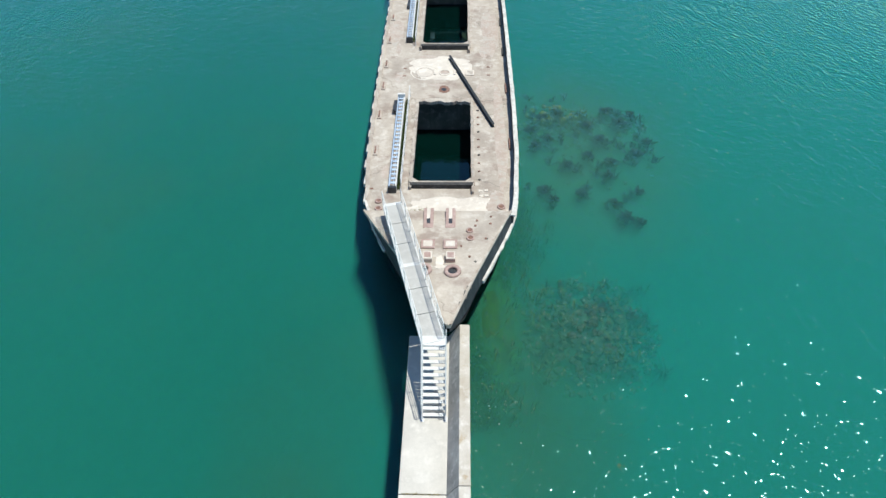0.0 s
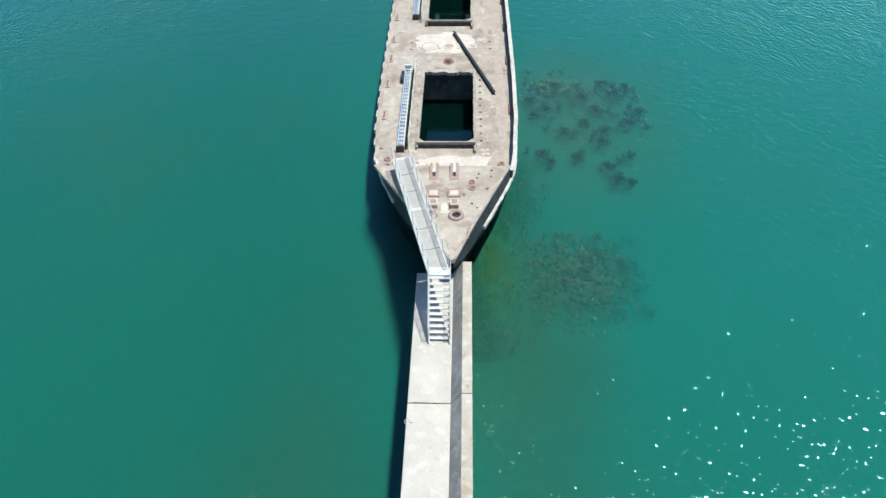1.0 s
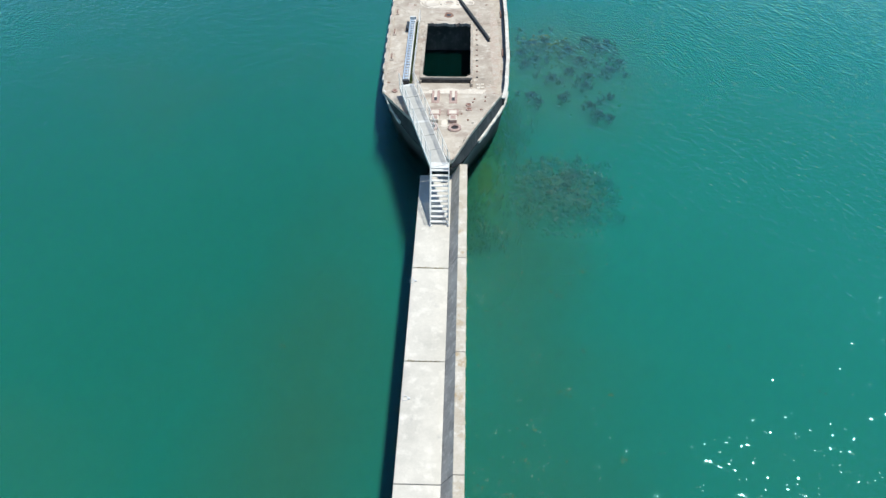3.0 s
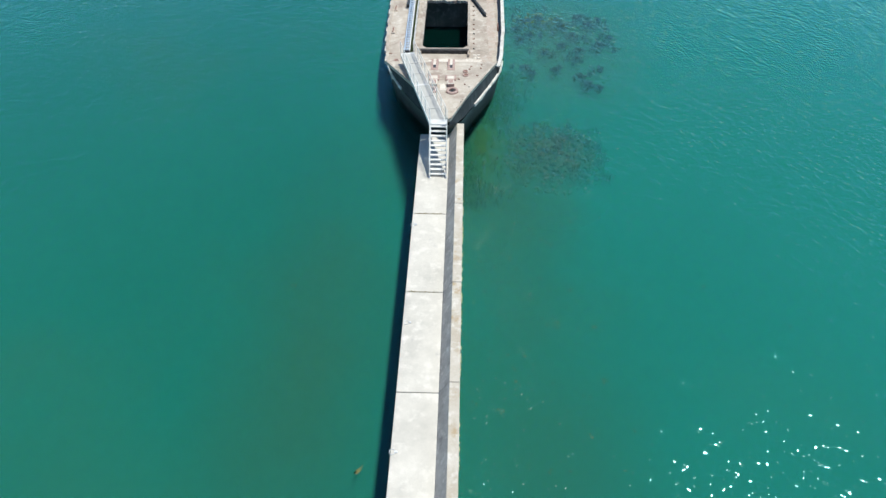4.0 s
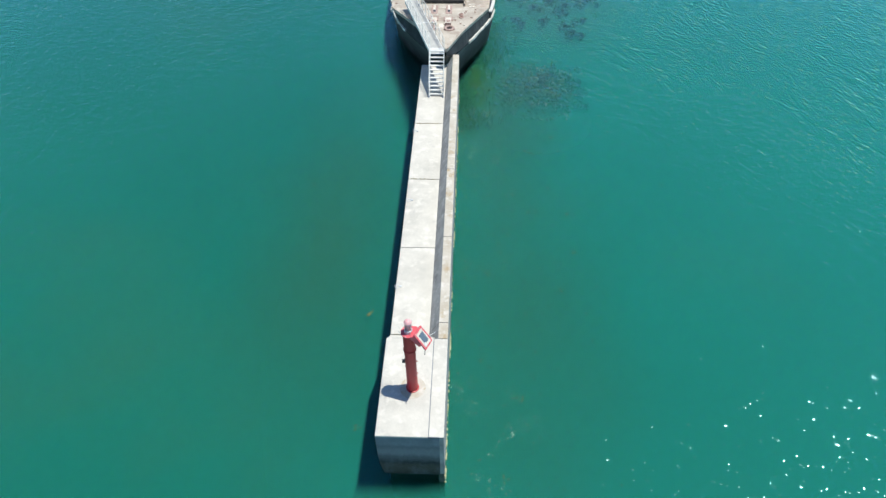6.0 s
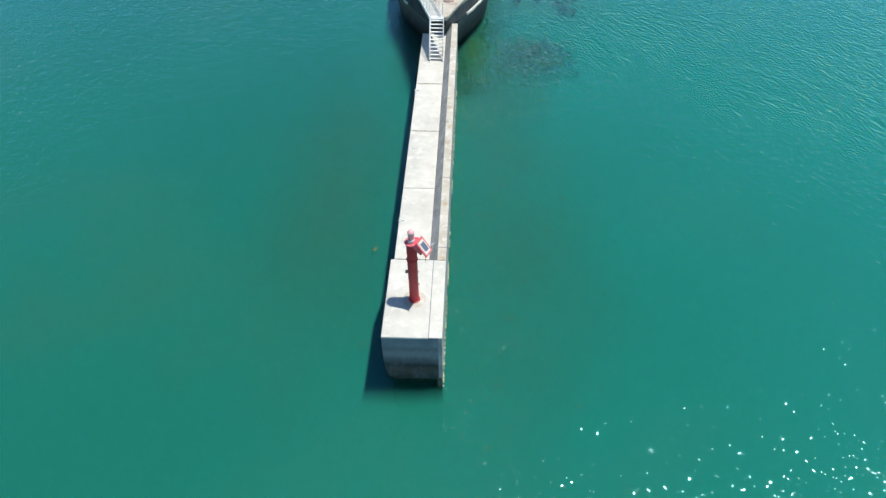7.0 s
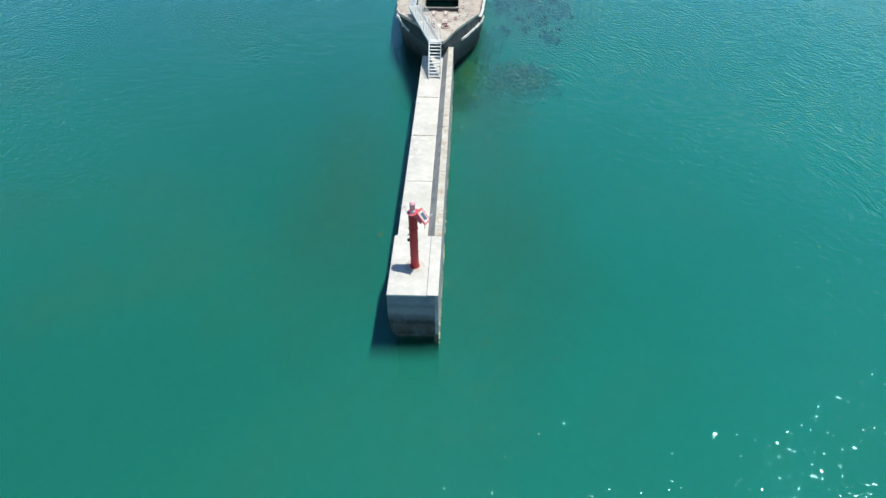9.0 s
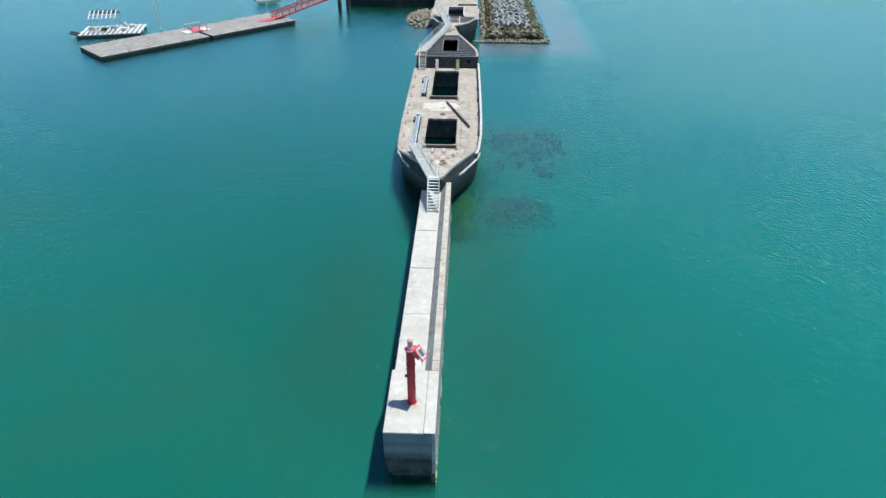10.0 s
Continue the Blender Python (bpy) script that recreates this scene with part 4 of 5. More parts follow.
def lying_ramp(x0, x1, y0, y1, steps):
    """A removed boarding ramp resting on the deck."""
    z = deck_z(y0) + 0.01
    d = Vector((x1 - x0, y1 - y0, deck_z(y1) - deck_z(y0)))
    t = thing("boarding_ramp", "pale blue and white boarding ramp laid along the hatch", "ramp", (x0, y0, z), group="ramps on the deck")
    for o, w, h, m in ((-0.21, 0.08, 0.34, BLUE), (0.21, 0.09, 0.36, WHITE)):
        part("side_beam", barred(Vector((o, 0, h / 2)), d + Vector((o, 0, h / 2)), w, h), m, t)
    for i in range(steps):
        p = d * ((i + 0.5) / steps)
        q = d * (0.24 / steps)
        part("tread", barred(p - q + Vector((0, 0, 0.26)), p + q + Vector((0, 0, 0.26)), 0.3, 0.04), BLUE, t)
    part("end_plate", boxed(-0.26, 0.26, -0.06, 0.12, 0.0, 0.46, 0.01), BLACK, t, "dark end bracket")
    part("end_plate", boxed(d.x - 0.26, d.x + 0.26, d.y - 0.14, d.y + 0.06, 0.0, 0.5, 0.01), WHITE, t)
    part("hinge_bracket", boxed(d.x - 0.5, d.x - 0.27, d.y - 1.9, d.y - 0.6, 0.0, 0.34, 0.04), BLACK, t, "black hinge bracket")
    part("mid_stringer", barred(Vector((0.04, 0, 0.2)), d + Vector((0.04, 0, 0.2)), 0.05, 0.1), GALV, t)


lying_ramp(-1.76, -1.86, 44.9, 55.5, 24)
lying_ramp(-1.78, -1.83, 64.1, 72.0, 18)


def hatch_rail(x, y0, y1, n):
    t = thing("hatch_rail", "white low pipe railing beside the hatch", "railing", (x, y0, deck_z(y0)), group="hatch railings")
    d = Vector((-0.05, y1 - y0, deck_z(y1) - deck_z(y0)))
    for h in (0.9, 0.45):
        part("rail", barred(Vector((0, 0, h)), d + Vector((0, 0, h)), 0.05, 0.05, 8), WHITE, t)
    for i in range(n + 1):
        p = d * (i / n)
        part("post", barred(p, p + Vector((0, 0, 0.92)), 0.05, 0.05, 8), WHITE, t)


hatch_rail(-1.22, 45.2, 56.0, 6)
hatch_rail(-1.25, 63.6, 74.0, 6)


def tuft(name, label, cat, x0, x1, y0, y1, z, count, height, mat, seed):
    rnd = random.Random(seed)
    bm = bmesh.new()
    for _ in range(count):
        x, y = rnd.uniform(x0, x1), rnd.uniform(y0, y1)
        h = height * rnd.uniform(0.4, 1.1)
        a, lean = rnd.uniform(0, 6.28), rnd.uniform(0.1, 0.6) * h
        zz = z(y) if callable(z) else z
        w = 0.012 + 0.01 * rnd.random()
        p = Vector((x, y, zz - 0.01))
        s_ = Vector((-math.sin(a), math.cos(a), 0)) * w
        mid = p + Vector((math.cos(a) * lean * 0.35, math.sin(a) * lean * 0.35, h * 0.6))
        tip = p + Vector((math.cos(a) * lean, math.sin(a) * lean, h))
        v = [bm.verts.new(q) for q in (p - s_, p + s_, mid + s_ * 0.7, mid - s_ * 0.7, tip)]
        bm.faces.new((v[0], v[1], v[2], v[3])), bm.faces.new((v[3], v[2], v[4]))
    return tagged(part(name, bm, mat), label, cat, kind="stuff")


tuft("dry_grass", "dry yellow grass growing behind the forecastle", "grass", -0.75, 0.55, 42.15, 42.9, deck_z, 420, 0.55, GRASS, 3)
tuft("deck_weeds", "green weeds growing along the deck ramp", "weeds", -1.54, -1.3, 45.2, 55.3, deck_z, 1900, 0.32, MOSS, 4)
tuft("deck_weeds", "green weeds growing along the deck ramp", "weeds", -1.54, -1.3, 64.2, 71.5, deck_z, 1100, 0.3, MOSS, 5)
for yj, k in ((25.23, 150), (18.95, 90), (6.3, 25)):
    tuft("joint_weeds", "small dry weeds in a jetty joint", "weeds", 0.15, 1.75, yj - 0.03, yj + 0.03, W_TOP - 0.02, k, 0.1, GRASS, int(yj))


# ---------- stern house ----------
def stern_house(s):
    z = deck_z(78)
    top = 4.55
    # front wall with three openings
    for a, b, lo, hi in ((-2.05, -0.55, z - 0.1, top), (-0.15, 2.45, z - 0.1, top), (2.95, 4.2, z - 0.1, top), (4.7, 6.0, z - 0.1, top), (-0.55, -0.15, top - 0.45, top), (2.45, 2.95, top - 0.45, top), (4.2, 4.7, top - 0.45, top), (4.2, 4.7, z - 0.1, z + 0.7)):
        part("house_wall", boxed(a, b, 78.0, 78.25, lo, hi), DARKIN, s, "dark stern house front")
    # side walls that follow the hull
    ys = [78.25, 82, 85, 88, 90, 92]
    for side in (-1, 1):
        bm = bmesh.new()
        strip(bm, [((cx(y) + side * (half(y) - 0.35), y, z - 0.2), (cx(y) + side * (half(y) - 0.35), y, top)) for y in ys])
        part("house_side", bm, HOLD, s)
        bm = ribbon([(cx(y) + side * (half(y) - 0.2), y, top) for y in finely(78.25, 92)], 0.4, 0.25)
        part("eaves_beam", roughen(bm, 0.03, 1.0), DECK, s, "pale edge beam of the stern deck")
    # open roof of transverse beams
    y = 78.5
    while y < 91.6:
        xa, xb = cx(y) - half(y) + 0.4, cx(y) + half(y) - 0.4
        if 81.3 < y < 88.6:
            part("roof_beam", boxed(xa, 0.25, y, y + 0.3, top - 0.3, top - 0.02), BEAM, s)
            part("roof_beam", boxed(2.65, xb, y, y + 0.3, top - 0.3, top - 0.02), BEAM, s)
        else:
            part("roof_beam", boxed(xa, xb, y, y + 0.3, top - 0.3, top - 0.02), BEAM, s)
        y += 0.98
    for a in ((0.13, 0.28, 81.0, 88.9), (2.62, 2.77, 81.0, 88.9), (0.28, 2.62, 81.0, 81.15), (0.28, 2.62, 88.75, 88.9)):
        part("skylight_frame", boxed(*a, top - 0.2, top + 0.08, 0.02), BEAM, s, "grey skylight frame")
    part("house_floor", boxed(-2.0, 4.6, 78.3, 92, 1.2, 1.4), DARKIN, s)
    for x, m_, lb in ((-0.46, EDGE, "pale board leaning on the house front"), (2.82, PALEMOSS, "mossy green board leaning on the house front")):
        part("leaning_board", barred((x, 77.2, z), (x, 77.93, 4.2), 0.46, 0.08), m_, s, lb)
    part("eaves_front", boxed(-2.0, 5.95, 78.0, 78.25, top + 0.003, top + 0.1, 0.02), BEAM, s)
    # short poop deck
    ys = [91.8, 94, 95.5, 97, 98.2, 99.2]
    bm = bmesh.new()
    strip(bm, [((cx(y) - half(y) + 0.1, y, top + 0.03), (cx(y) + half(y) - 0.1, y, top + 0.03)) for y in ys])
    part("poop_deck", slab_of(bm, 0.25), DECK, s, "pinkish bare stern deck")
    for side in (-1, 1):
        bm = bmesh.new()
        strip(bm, [((cx(y) + side * (half(y) - 0.12), y, z - 0.2), (cx(y) + side * (half(y) - 0.12), y, top)) for y in ys])
        part("poop_side", bm, HULL, s)
    for y, x in ((94.0, 1.0), (95.0, 1.3), (96.0, 1.6)):
        part("chock", boxed(x - 0.25, x + 0.25, y - 0.15, y + 0.15, top, top + 0.15, 0.02), RUST, s)


stern_house(SHIP)
stairs((-2.72, 76.6, deck_z(76.6)), (-2.75, 79.6, 5.0), 1.0, 12, "steel_stairs", "white painted steel stairs up to the stern walkway")
gangway((-2.75, 79.6, 5.05), (0.75, 97.2, 5.1), 1.0, "metal_gangway", "grey plated gangway with white railings over the stern", 12)
gangway((0.75, 97.2, 5.1), (-1.9, 114.3, 5.1), 1.0, "metal_gangway", "grey plated gangway with white railings towards the shore", 12)


# ---------- second ship ----------
def second_ship():
    s = thing("concrete_ship", "second derelict concrete ship lying astern beside the mole", "ship")
    plan = [(100.6, 0.3), (101.6, 1.5), (103.6, 2.9), (106.5, 4.0), (110, 4.6), (120, 4.8), (150, 4.8), (168, 3.5), (172, 0.6)]
    c = 1.55
    bm = bmesh.new()
    rings = []
    for z, k, dy in ((4.1, 1.0, 0.0), (2.0, 0.97, 0.5), (0.0, 0.9, 1.6), (-3.6, 0.8, 3.0)):
        ring = [bm.verts.new((c - w * k, y + (dy if y < 108 else 0), z if y < 108 or z < 3 else 3.2)) for y, w in plan]
        ring += [bm.verts.new((c + w * k, y + (dy if y < 108 else 0), z if y < 108 or z < 3 else 3.2)) for y, w in plan[::-1]]
        rings.append(ring)
    n_ = len(rings[0])
    for a, b in zip(rings, rings[1:]):
        for i in range(n_):
            bm.faces.new((a[i], b[i], b[(i + 1) % n_], a[(i + 1) % n_]))
    part("hull", bm, HULL, s, "grey streaked concrete ship side", smooth=True)
    for side in (-1, 1):
        edge = [(c + side * w, y, 4.14 if y < 108 else 3.24) for y, w in plan[:6]]
        part("rim", roughen(ribbon(edge, 0.34, 0.2), 0.03, 1.5), DECK, s, "pale worn hull rim")
    for x0, x1, y0, y1 in ((-3.15, 0.1, 110, 168), (3.2, 6.25, 110, 168), (0.1, 3.2, 110.0, 112.6), (0.1, 3.2, 121.0, 168)):
        part("deck_slab", boxed(x0, x1, y0, y1, 2.85, 3.1), DECK, s, "weathered beige deck")
    part("coaming", boxed(-0.1, 3.4, 112.3, 112.6, 3.0, 3.6, 0.02), DARKIN, s, "hatch coaming coloured dark for shade")
    part("coaming", boxed(-0.1, 3.4, 121.0, 121.3, 3.0, 3.5, 0.02), SAND, s, "pale hatch coaming")
    for x in (-0.1, 3.2):
        part("side_coaming", boxed(x, x + 0.2, 112.6, 121.0, 3.0, 3.5, 0.02), SAND, s)
    part("hold_water", boxed(-0.2, 3.6, 112.0, 121.5, -0.02, 0.03), HOLDWATER, s, "still water flooding the hold, coloured dark for the shade inside")
    bm = bmesh.new()
    for a in ((-0.5, -0.2, 112, 121.6), (3.6, 3.9, 112, 121.6), (-0.2, 3.6, 111.7, 112.0), (-0.2, 3.6, 121.5, 121.8)):
        box(bm, *a, -3.6, 2.85)
    part("hold_wall", bm, HOLD, s)
    # open beams of the end deck
    y = 104.2
    while y < 110:
        w = 1.4 + 1.2 * math.sqrt(max(0, y - 102.8))
        part("roof_beam", boxed(c - min(w, 4.0), c + min(w, 4.0), y, y + 0.25, 3.5, 3.8), BEAM, s)
        y += 0.62
    for a in ((0.3, 0.5, 104.8, 110.0), (2.5, 2.7, 104.8, 110.0), (0.3, 2.7, 107.3, 107.5)):
        part("skylight_frame", boxed(*a, 3.78, 3.92, 0.02), SAND, s)
    part("end_deck", prism([(1.0, 101.2), (2.1, 101.2), (4.2, 104.0), (-1.1, 104.0)], 3.6, 3.98), DECK, s)
    part("lower_deck", boxed(-1.4, 4.5, 104.2, 110.0, 2.2, 2.4), DARKIN, s)
    part("deck_beam", boxed(2.0, 6.0, 124.0, 124.3, 3.1, 3.4, 0.02), OLDWOOD, s)


second_ship()


# ---------- mole, tetrapods and shallows ----------
def mound(name, label, cat, mat, outline, depth, height, seed, kind="stuff", rough=0.25, cells=26):
    """A low heap over an ellipse (x, y, rx, ry)."""
    x, y, rx, ry = outline
    bm = bmesh.new()
    rows = []
    for i in range(cells + 1):
        row = []
        for j in range(cells + 1):
            u, v = 2 * i / cells - 1, 2 * j / cells - 1
            px, py = x + rx * u * math.sqrt(1 - v * v / 2), y + ry * v * math.sqrt(1 - u * u / 2)
            r = min(1.0, math.hypot((px - x) / rx, (py - y) / ry))
            h = (1 - r * r) ** 0.7 * (height - depth) if r < 1 else 0.0
            bump_ = rough * noise.noise((px * 0.9, py * 0.9, seed)) + 0.5 * rough * noise.noise((px * 2.3, py * 2.3, seed))
            row.append(bm.verts.new((px, py, depth + h + bump_ * (1 - r))))
        rows.append(row)
    for a, b in zip(rows, rows[1:]):
        for j in range(cells):
            bm.faces.new((a[j], a[j + 1], b[j + 1], b[j]))
    return tagged(part(name, bm, mat, smooth=True), label, cat, kind=kind)


STONES = []
for i in range(6):
    me = bpy.data.meshes.new("stone")
    bm = stone_bm(1.0, i + 40)
    bm.to_mesh(me)
    bm.free()
    me.materials.append(ROCK)
    STONES.append(me)


MOSSY = []
for me in STONES:
    m2_ = me.copy()
    m2_.materials[0] = MOSSROCK
    MOSSY.append(m2_)


def stone(parent, x, y, z, size, rnd, mossy=False):
    ob = new("stone", (MOSSY if mossy else STONES)[rnd.randrange(6)])
    ob.matrix_basis = pose(x, y, z, rnd.uniform(-25, 25), rnd.uniform(-25, 25), rnd.uniform(0, 360)) @ Matrix.Diagonal((size * rnd.uniform(0.8, 1.3), size, size * rnd.uniform(0.7, 1.0), 1))
    ob.parent = parent


def mole():
    rnd = random.Random(12)
    m = thing("rubble_mole", "rubble mole of pale and weedy rocks beside the ship", "breakwater")
    bm = bmesh.new()
    sec = [(7.0, -3.8), (7.6, 0.2), (9.0, 1.0), (17.2, 1.0), (18.6, 0.2), (20.2, -3.8)]
    a = [bm.verts.new((x, 107.0 if z > 0 else 105.2, z)) for x, z in sec]
    b = [bm.verts.new((x + 0.6, 200.0, z)) for x, z in sec]
    for i in range(len(sec)):
        k = (i + 1) % len(sec)
        bm.faces.new((a[i], a[k], b[k], b[i]))
    bm.faces.new(a[::-1]), bm.faces.new(b)
    part("core", bm, REEFROCK, m, "dark weedy core of the mole")
    for i in range(46):
        x = 5.6 + 14.2 * i / 45
        stone(m, x, 105.6 + rnd.uniform(-0.35, 0.35), 0.12, rnd.uniform(0.5, 0.95), rnd)
        if i % 2:
            stone(m, x + 0.2, 106.4 + rnd.uniform(-0.3, 0.3), 0.25, rnd.uniform(0.5, 0.9), rnd)
            stone(m, 7.6 + 11 * i / 45, 107.3 + rnd.uniform(-0.4, 0.5), 0.7, rnd.uniform(0.8, 1.3), rnd, True)
    for _ in range(120):
        stone(m, rnd.uniform(8.2, 18.2), rnd.uniform(107.4, 112.2), 1.1 + rnd.uniform(-0.15, 0.25), rnd.uniform(0.6, 1.2), rnd, rnd.random() < 0.8)
    for i in range(70):
        y = 106.5 + 0.62 * i
        stone(m, 7.4 + rnd.uniform(-0.5, 0.5), y, 0.3, rnd.uniform(0.6, 1.0), rnd)
        stone(m, 18.8 + rnd.uniform(-0.4, 0.6), y, 0.15, rnd.uniform(0.6, 1.0), rnd, i % 3 > 0)
        stone(m, 17.4 + rnd.uniform(-0.6, 0.5), y, 1.1, rnd.uniform(0.7, 1.2), rnd, rnd.random() < 0.7)
        stone(m, 9.3 + rnd.uniform(-0.5, 0.5), y, 1.15, rnd.uniform(0.7, 1.1), rnd, rnd.random() < 0.7)
        if i % 2:
            stone(m, 8.4 + rnd.uniform(-0.4, 0.4), y, 0.8, rnd.uniform(0.6, 1.0), rnd, True)


mole()


def tetrapod(at, m, group):
    t = thing("tetrapod", "pale concrete tetrapod wave breaker piled on the mole", "tetrapod", at, group)
    bm = bmesh.new()
    size = 0.8
    dirs = [Vector((0, 0, 1))] + [Vector((math.cos(a) * 0.943, math.sin(a) * 0.943, -0.333)) for a in (0.3, 2.394, 4.489)]
    for d in dirs:
        side = d.orthogonal().normalized()
        up = d.cross(side)
        rows = []
        for r, k in ((0.33, 0.0), (0.3, 0.35), (0.2, 0.92), (0.14, 0.98)):
            rows.append([bm.verts.new(size * (d * k + side * (r * math.cos(i * math.pi / 4)) + up * (r * math.sin(i * math.pi / 4)))) for i in range(8)])
        for a, b in zip(rows, rows[1:]):
            for i in range(8):
                bm.faces.new((a[i], a[(i + 1) % 8], b[(i + 1) % 8], b[i]))
        bm.faces.new(rows[-1])
    body = part("body", bm, m, t)
    return t


def tetrapods():
    rnd = random.Random(5)
    first = tetrapod((10.4, 112.4, 1.3), TETRA, "tetrapods on the mole")
    for iy in range(23):
        for ix in range(6):
            if ix == 0 and iy == 0:
                continue
            x = 10.3 + ix * 1.15 + rnd.uniform(-0.3, 0.3)
            y = 112.6 + iy * 1.5 + rnd.uniform(-0.4, 0.4)
            z = 1.35 + 0.35 * math.sin(math.pi * (ix + 0.5) / 7) + rnd.uniform(-0.15, 0.3)
            copy_thing(first, pose(x, y, z, rnd.uniform(-70, 70), rnd.uniform(-70, 70), rnd.uniform(0, 360)))


tetrapods()


def shallows():
    bm = bmesh.new()
    prev = None
    # a sandy apron outside the mole, deepening outwards
    for i in range(31):
        t = i / 30
        if t < 0.4:
            u = t / 0.4
            inner, outer = (6.5 + 13.8 * u, 104.6), (6.5 + 25.0 * u, 95.5 + 1.5 * u * u)
        else:
            u = (t - 0.4) / 0.6
            inner, outer = (20.4 - 0.5 * u, 104.6 + 95 * u), (31.5 + 2.0 * math.sin(min(1, u * 8) * 1.5) - 2.0 * u, 97.0 + 103 * u)
        row = []
        for j in range(9):
            k = j / 8
            x, y = inner[0] + (outer[0] - inner[0]) * k, inner[1] + (outer[1] - inner[1]) * k
            crest = -0.12 - 0.08 * math.sin(k * math.pi) - 2.7 * max(0, (k - 0.5) / 0.5) ** 1.6
            row.append(bm.verts.new((x, y, crest + 0.15 * noise.noise((x * 0.4, y * 0.4, 0)))))
        if prev:
            for j in range(8):
                bm.faces.new((prev[j], prev[j + 1], row[j + 1], row[j]))
        prev = row
    tagged(part("sandbank", bm, SHALLOW, smooth=True), "pale sandy apron under shallow water", "sandbank", kind="structure")


shallows()


# ---------- sunken rubble and seaweed ----------
def weed_clumps(name, label, spots, mat, seed, blade=0.12, top=-0.04):
    rnd = random.Random(seed)
    bm = bmesh.new()
    for x, y, r, count, low in spots:
        for _ in range(count):
            a, d = rnd.uniform(0, 6.28), r * abs(rnd.gauss(0, 0.85))
            p = Vector((x + d * math.cos(a), y + d * math.sin(a), low))
            h = (top - low) * rnd.uniform(0.5, 1.0) * max(0.35, 1.0 - 0.38 * d / r)
            b_ = rnd.uniform(0, 6.28)
            lean = rnd.uniform(0.15, 0.5)
            s_ = Vector((-math.sin(b_), math.cos(b_), 0)) * blade * rnd.uniform(0.6, 1.4)
            q1 = p + Vector((math.cos(b_) * lean * 0.4, math.sin(b_) * lean * 0.4, h * 0.7))
            q2 = p + Vector((math.cos(b_) * lean, math.sin(b_) * lean, h))
            v = [bm.verts.new(q) for q in (p - s_, p + s_, q1 + s_, q1 - s_, q2 + s_ * 0.3, q2 - s_ * 0.3)]
            bm.faces.new((v[0], v[1], v[2], v[3])), bm.faces.new((v[3], v[2], v[4], v[5]))
    return tagged(part(name, bm, mat), label, "seaweed", kind="stuff")


mound("sunken_rubble", "sunken rubble heap with brown weed near the jetty", "rubble", REEFROCK, (10.0, 37.2, 5.0, 5.2), -4.6, -0.8, 2.0, rough=0.75, cells=44)
mound("sunken_rubble", "deep sunken rubble along the foot of the jetty", "rubble", REEFROCK, (-3.2, 17.0, 6.0, 20.0), -4.6, -1.9, 11.0, rough=0.5, cells=44)
mound("algae_bank", "green algae on sunken stones under the bow", "algae", ALGAE, (4.4, 38.0, 3.2, 9.5), -4.6, -0.5, 8.0, rough=0.14)


def lumps(name, label, mat, seed, places):
    """Many small stones under water as one mesh: (x, y, z, size)."""
    bm = bmesh.new()
    rnd = random.Random(seed)
    kinds = [[v.co.copy() for v in stone_bm(1.0, k + seed * 10).verts] for k in range(5)]
    ref = stone_bm(1.0, 1)
    ref.verts.ensure_lookup_table()
    faces = [[v.index for v in f.verts] for f in ref.faces]
    ref.free()
    for x, y, z, size in places:
        turn = Euler((rnd.uniform(-0.6, 0.6), rnd.uniform(-0.6, 0.6), rnd.uniform(0, 6.28))).to_matrix()
        vs = [bm.verts.new(turn @ (c * size) + Vector((x, y, z))) for c in kinds[rnd.randrange(5)]]
        for f in faces:
            bm.faces.new([vs[i] for i in f])
    return tagged(part(name, bm, mat), label, "stones", kind="stuff")


def sunken_stones():
    rnd = random.Random(31)

    def disc(cx_, cy_, rx, ry, count, z0, z1, s0, s1):
        out = []
        for _ in range(count):
            a, r = rnd.uniform(0, 6.28), rnd.random() ** 0.6
            out.append((cx_ + rx * r * math.cos(a), cy_ + ry * r * math.sin(a), z0 + (z1 - z0) * r * r + rnd.uniform(-0.12, 0.08), rnd.uniform(s0, s1)))
        return out

    lumps("sunken_stones", "brown weedy stones on the sunken heap", REEFROCK, 1, disc(10.0, 37.3, 4.2, 4.5, 420, -0.62, -1.6, 0.2, 0.6))
    lumps("sunken_stones", "brown weedy stones beside the ship", REEFROCK, 2, disc(11.4, 57.8, 5.0, 2.6, 110, -0.9, -1.7, 0.2, 0.6) + disc(12.4, 52.5, 4.6, 6.0, 50, -1.3, -1.9, 0.2, 0.5))
    lumps("sunken_stones", "yellow-green weedy stones just under the surface", YELLOWWEED, 4, disc(9.8, 58.9, 2.2, 1.3, 24, -0.5, -0.9, 0.25, 0.7))
    bank = []
    for _ in range(420):
        y = rnd.uniform(31, 49)
        edge = 3.0 if y < 36 else cx(y) + half(y) * 0.93 - max(0, 3.9 * (1 - (y - 32.8) / 22) ** 2) * 0.45
        bank.append((edge + abs(rnd.gauss(0, 1.15)), y, -0.2 - abs(rnd.gauss(0, 0.24)), rnd.uniform(0.3, 0.8)))
    weed_clumps("green_algae", "green algae swaying under the bow", [(x, y, 0.5, 16, -1.3) for x, y, z, q in bank], ALGAE, 12, 0.02, -0.4)


sunken_stones()


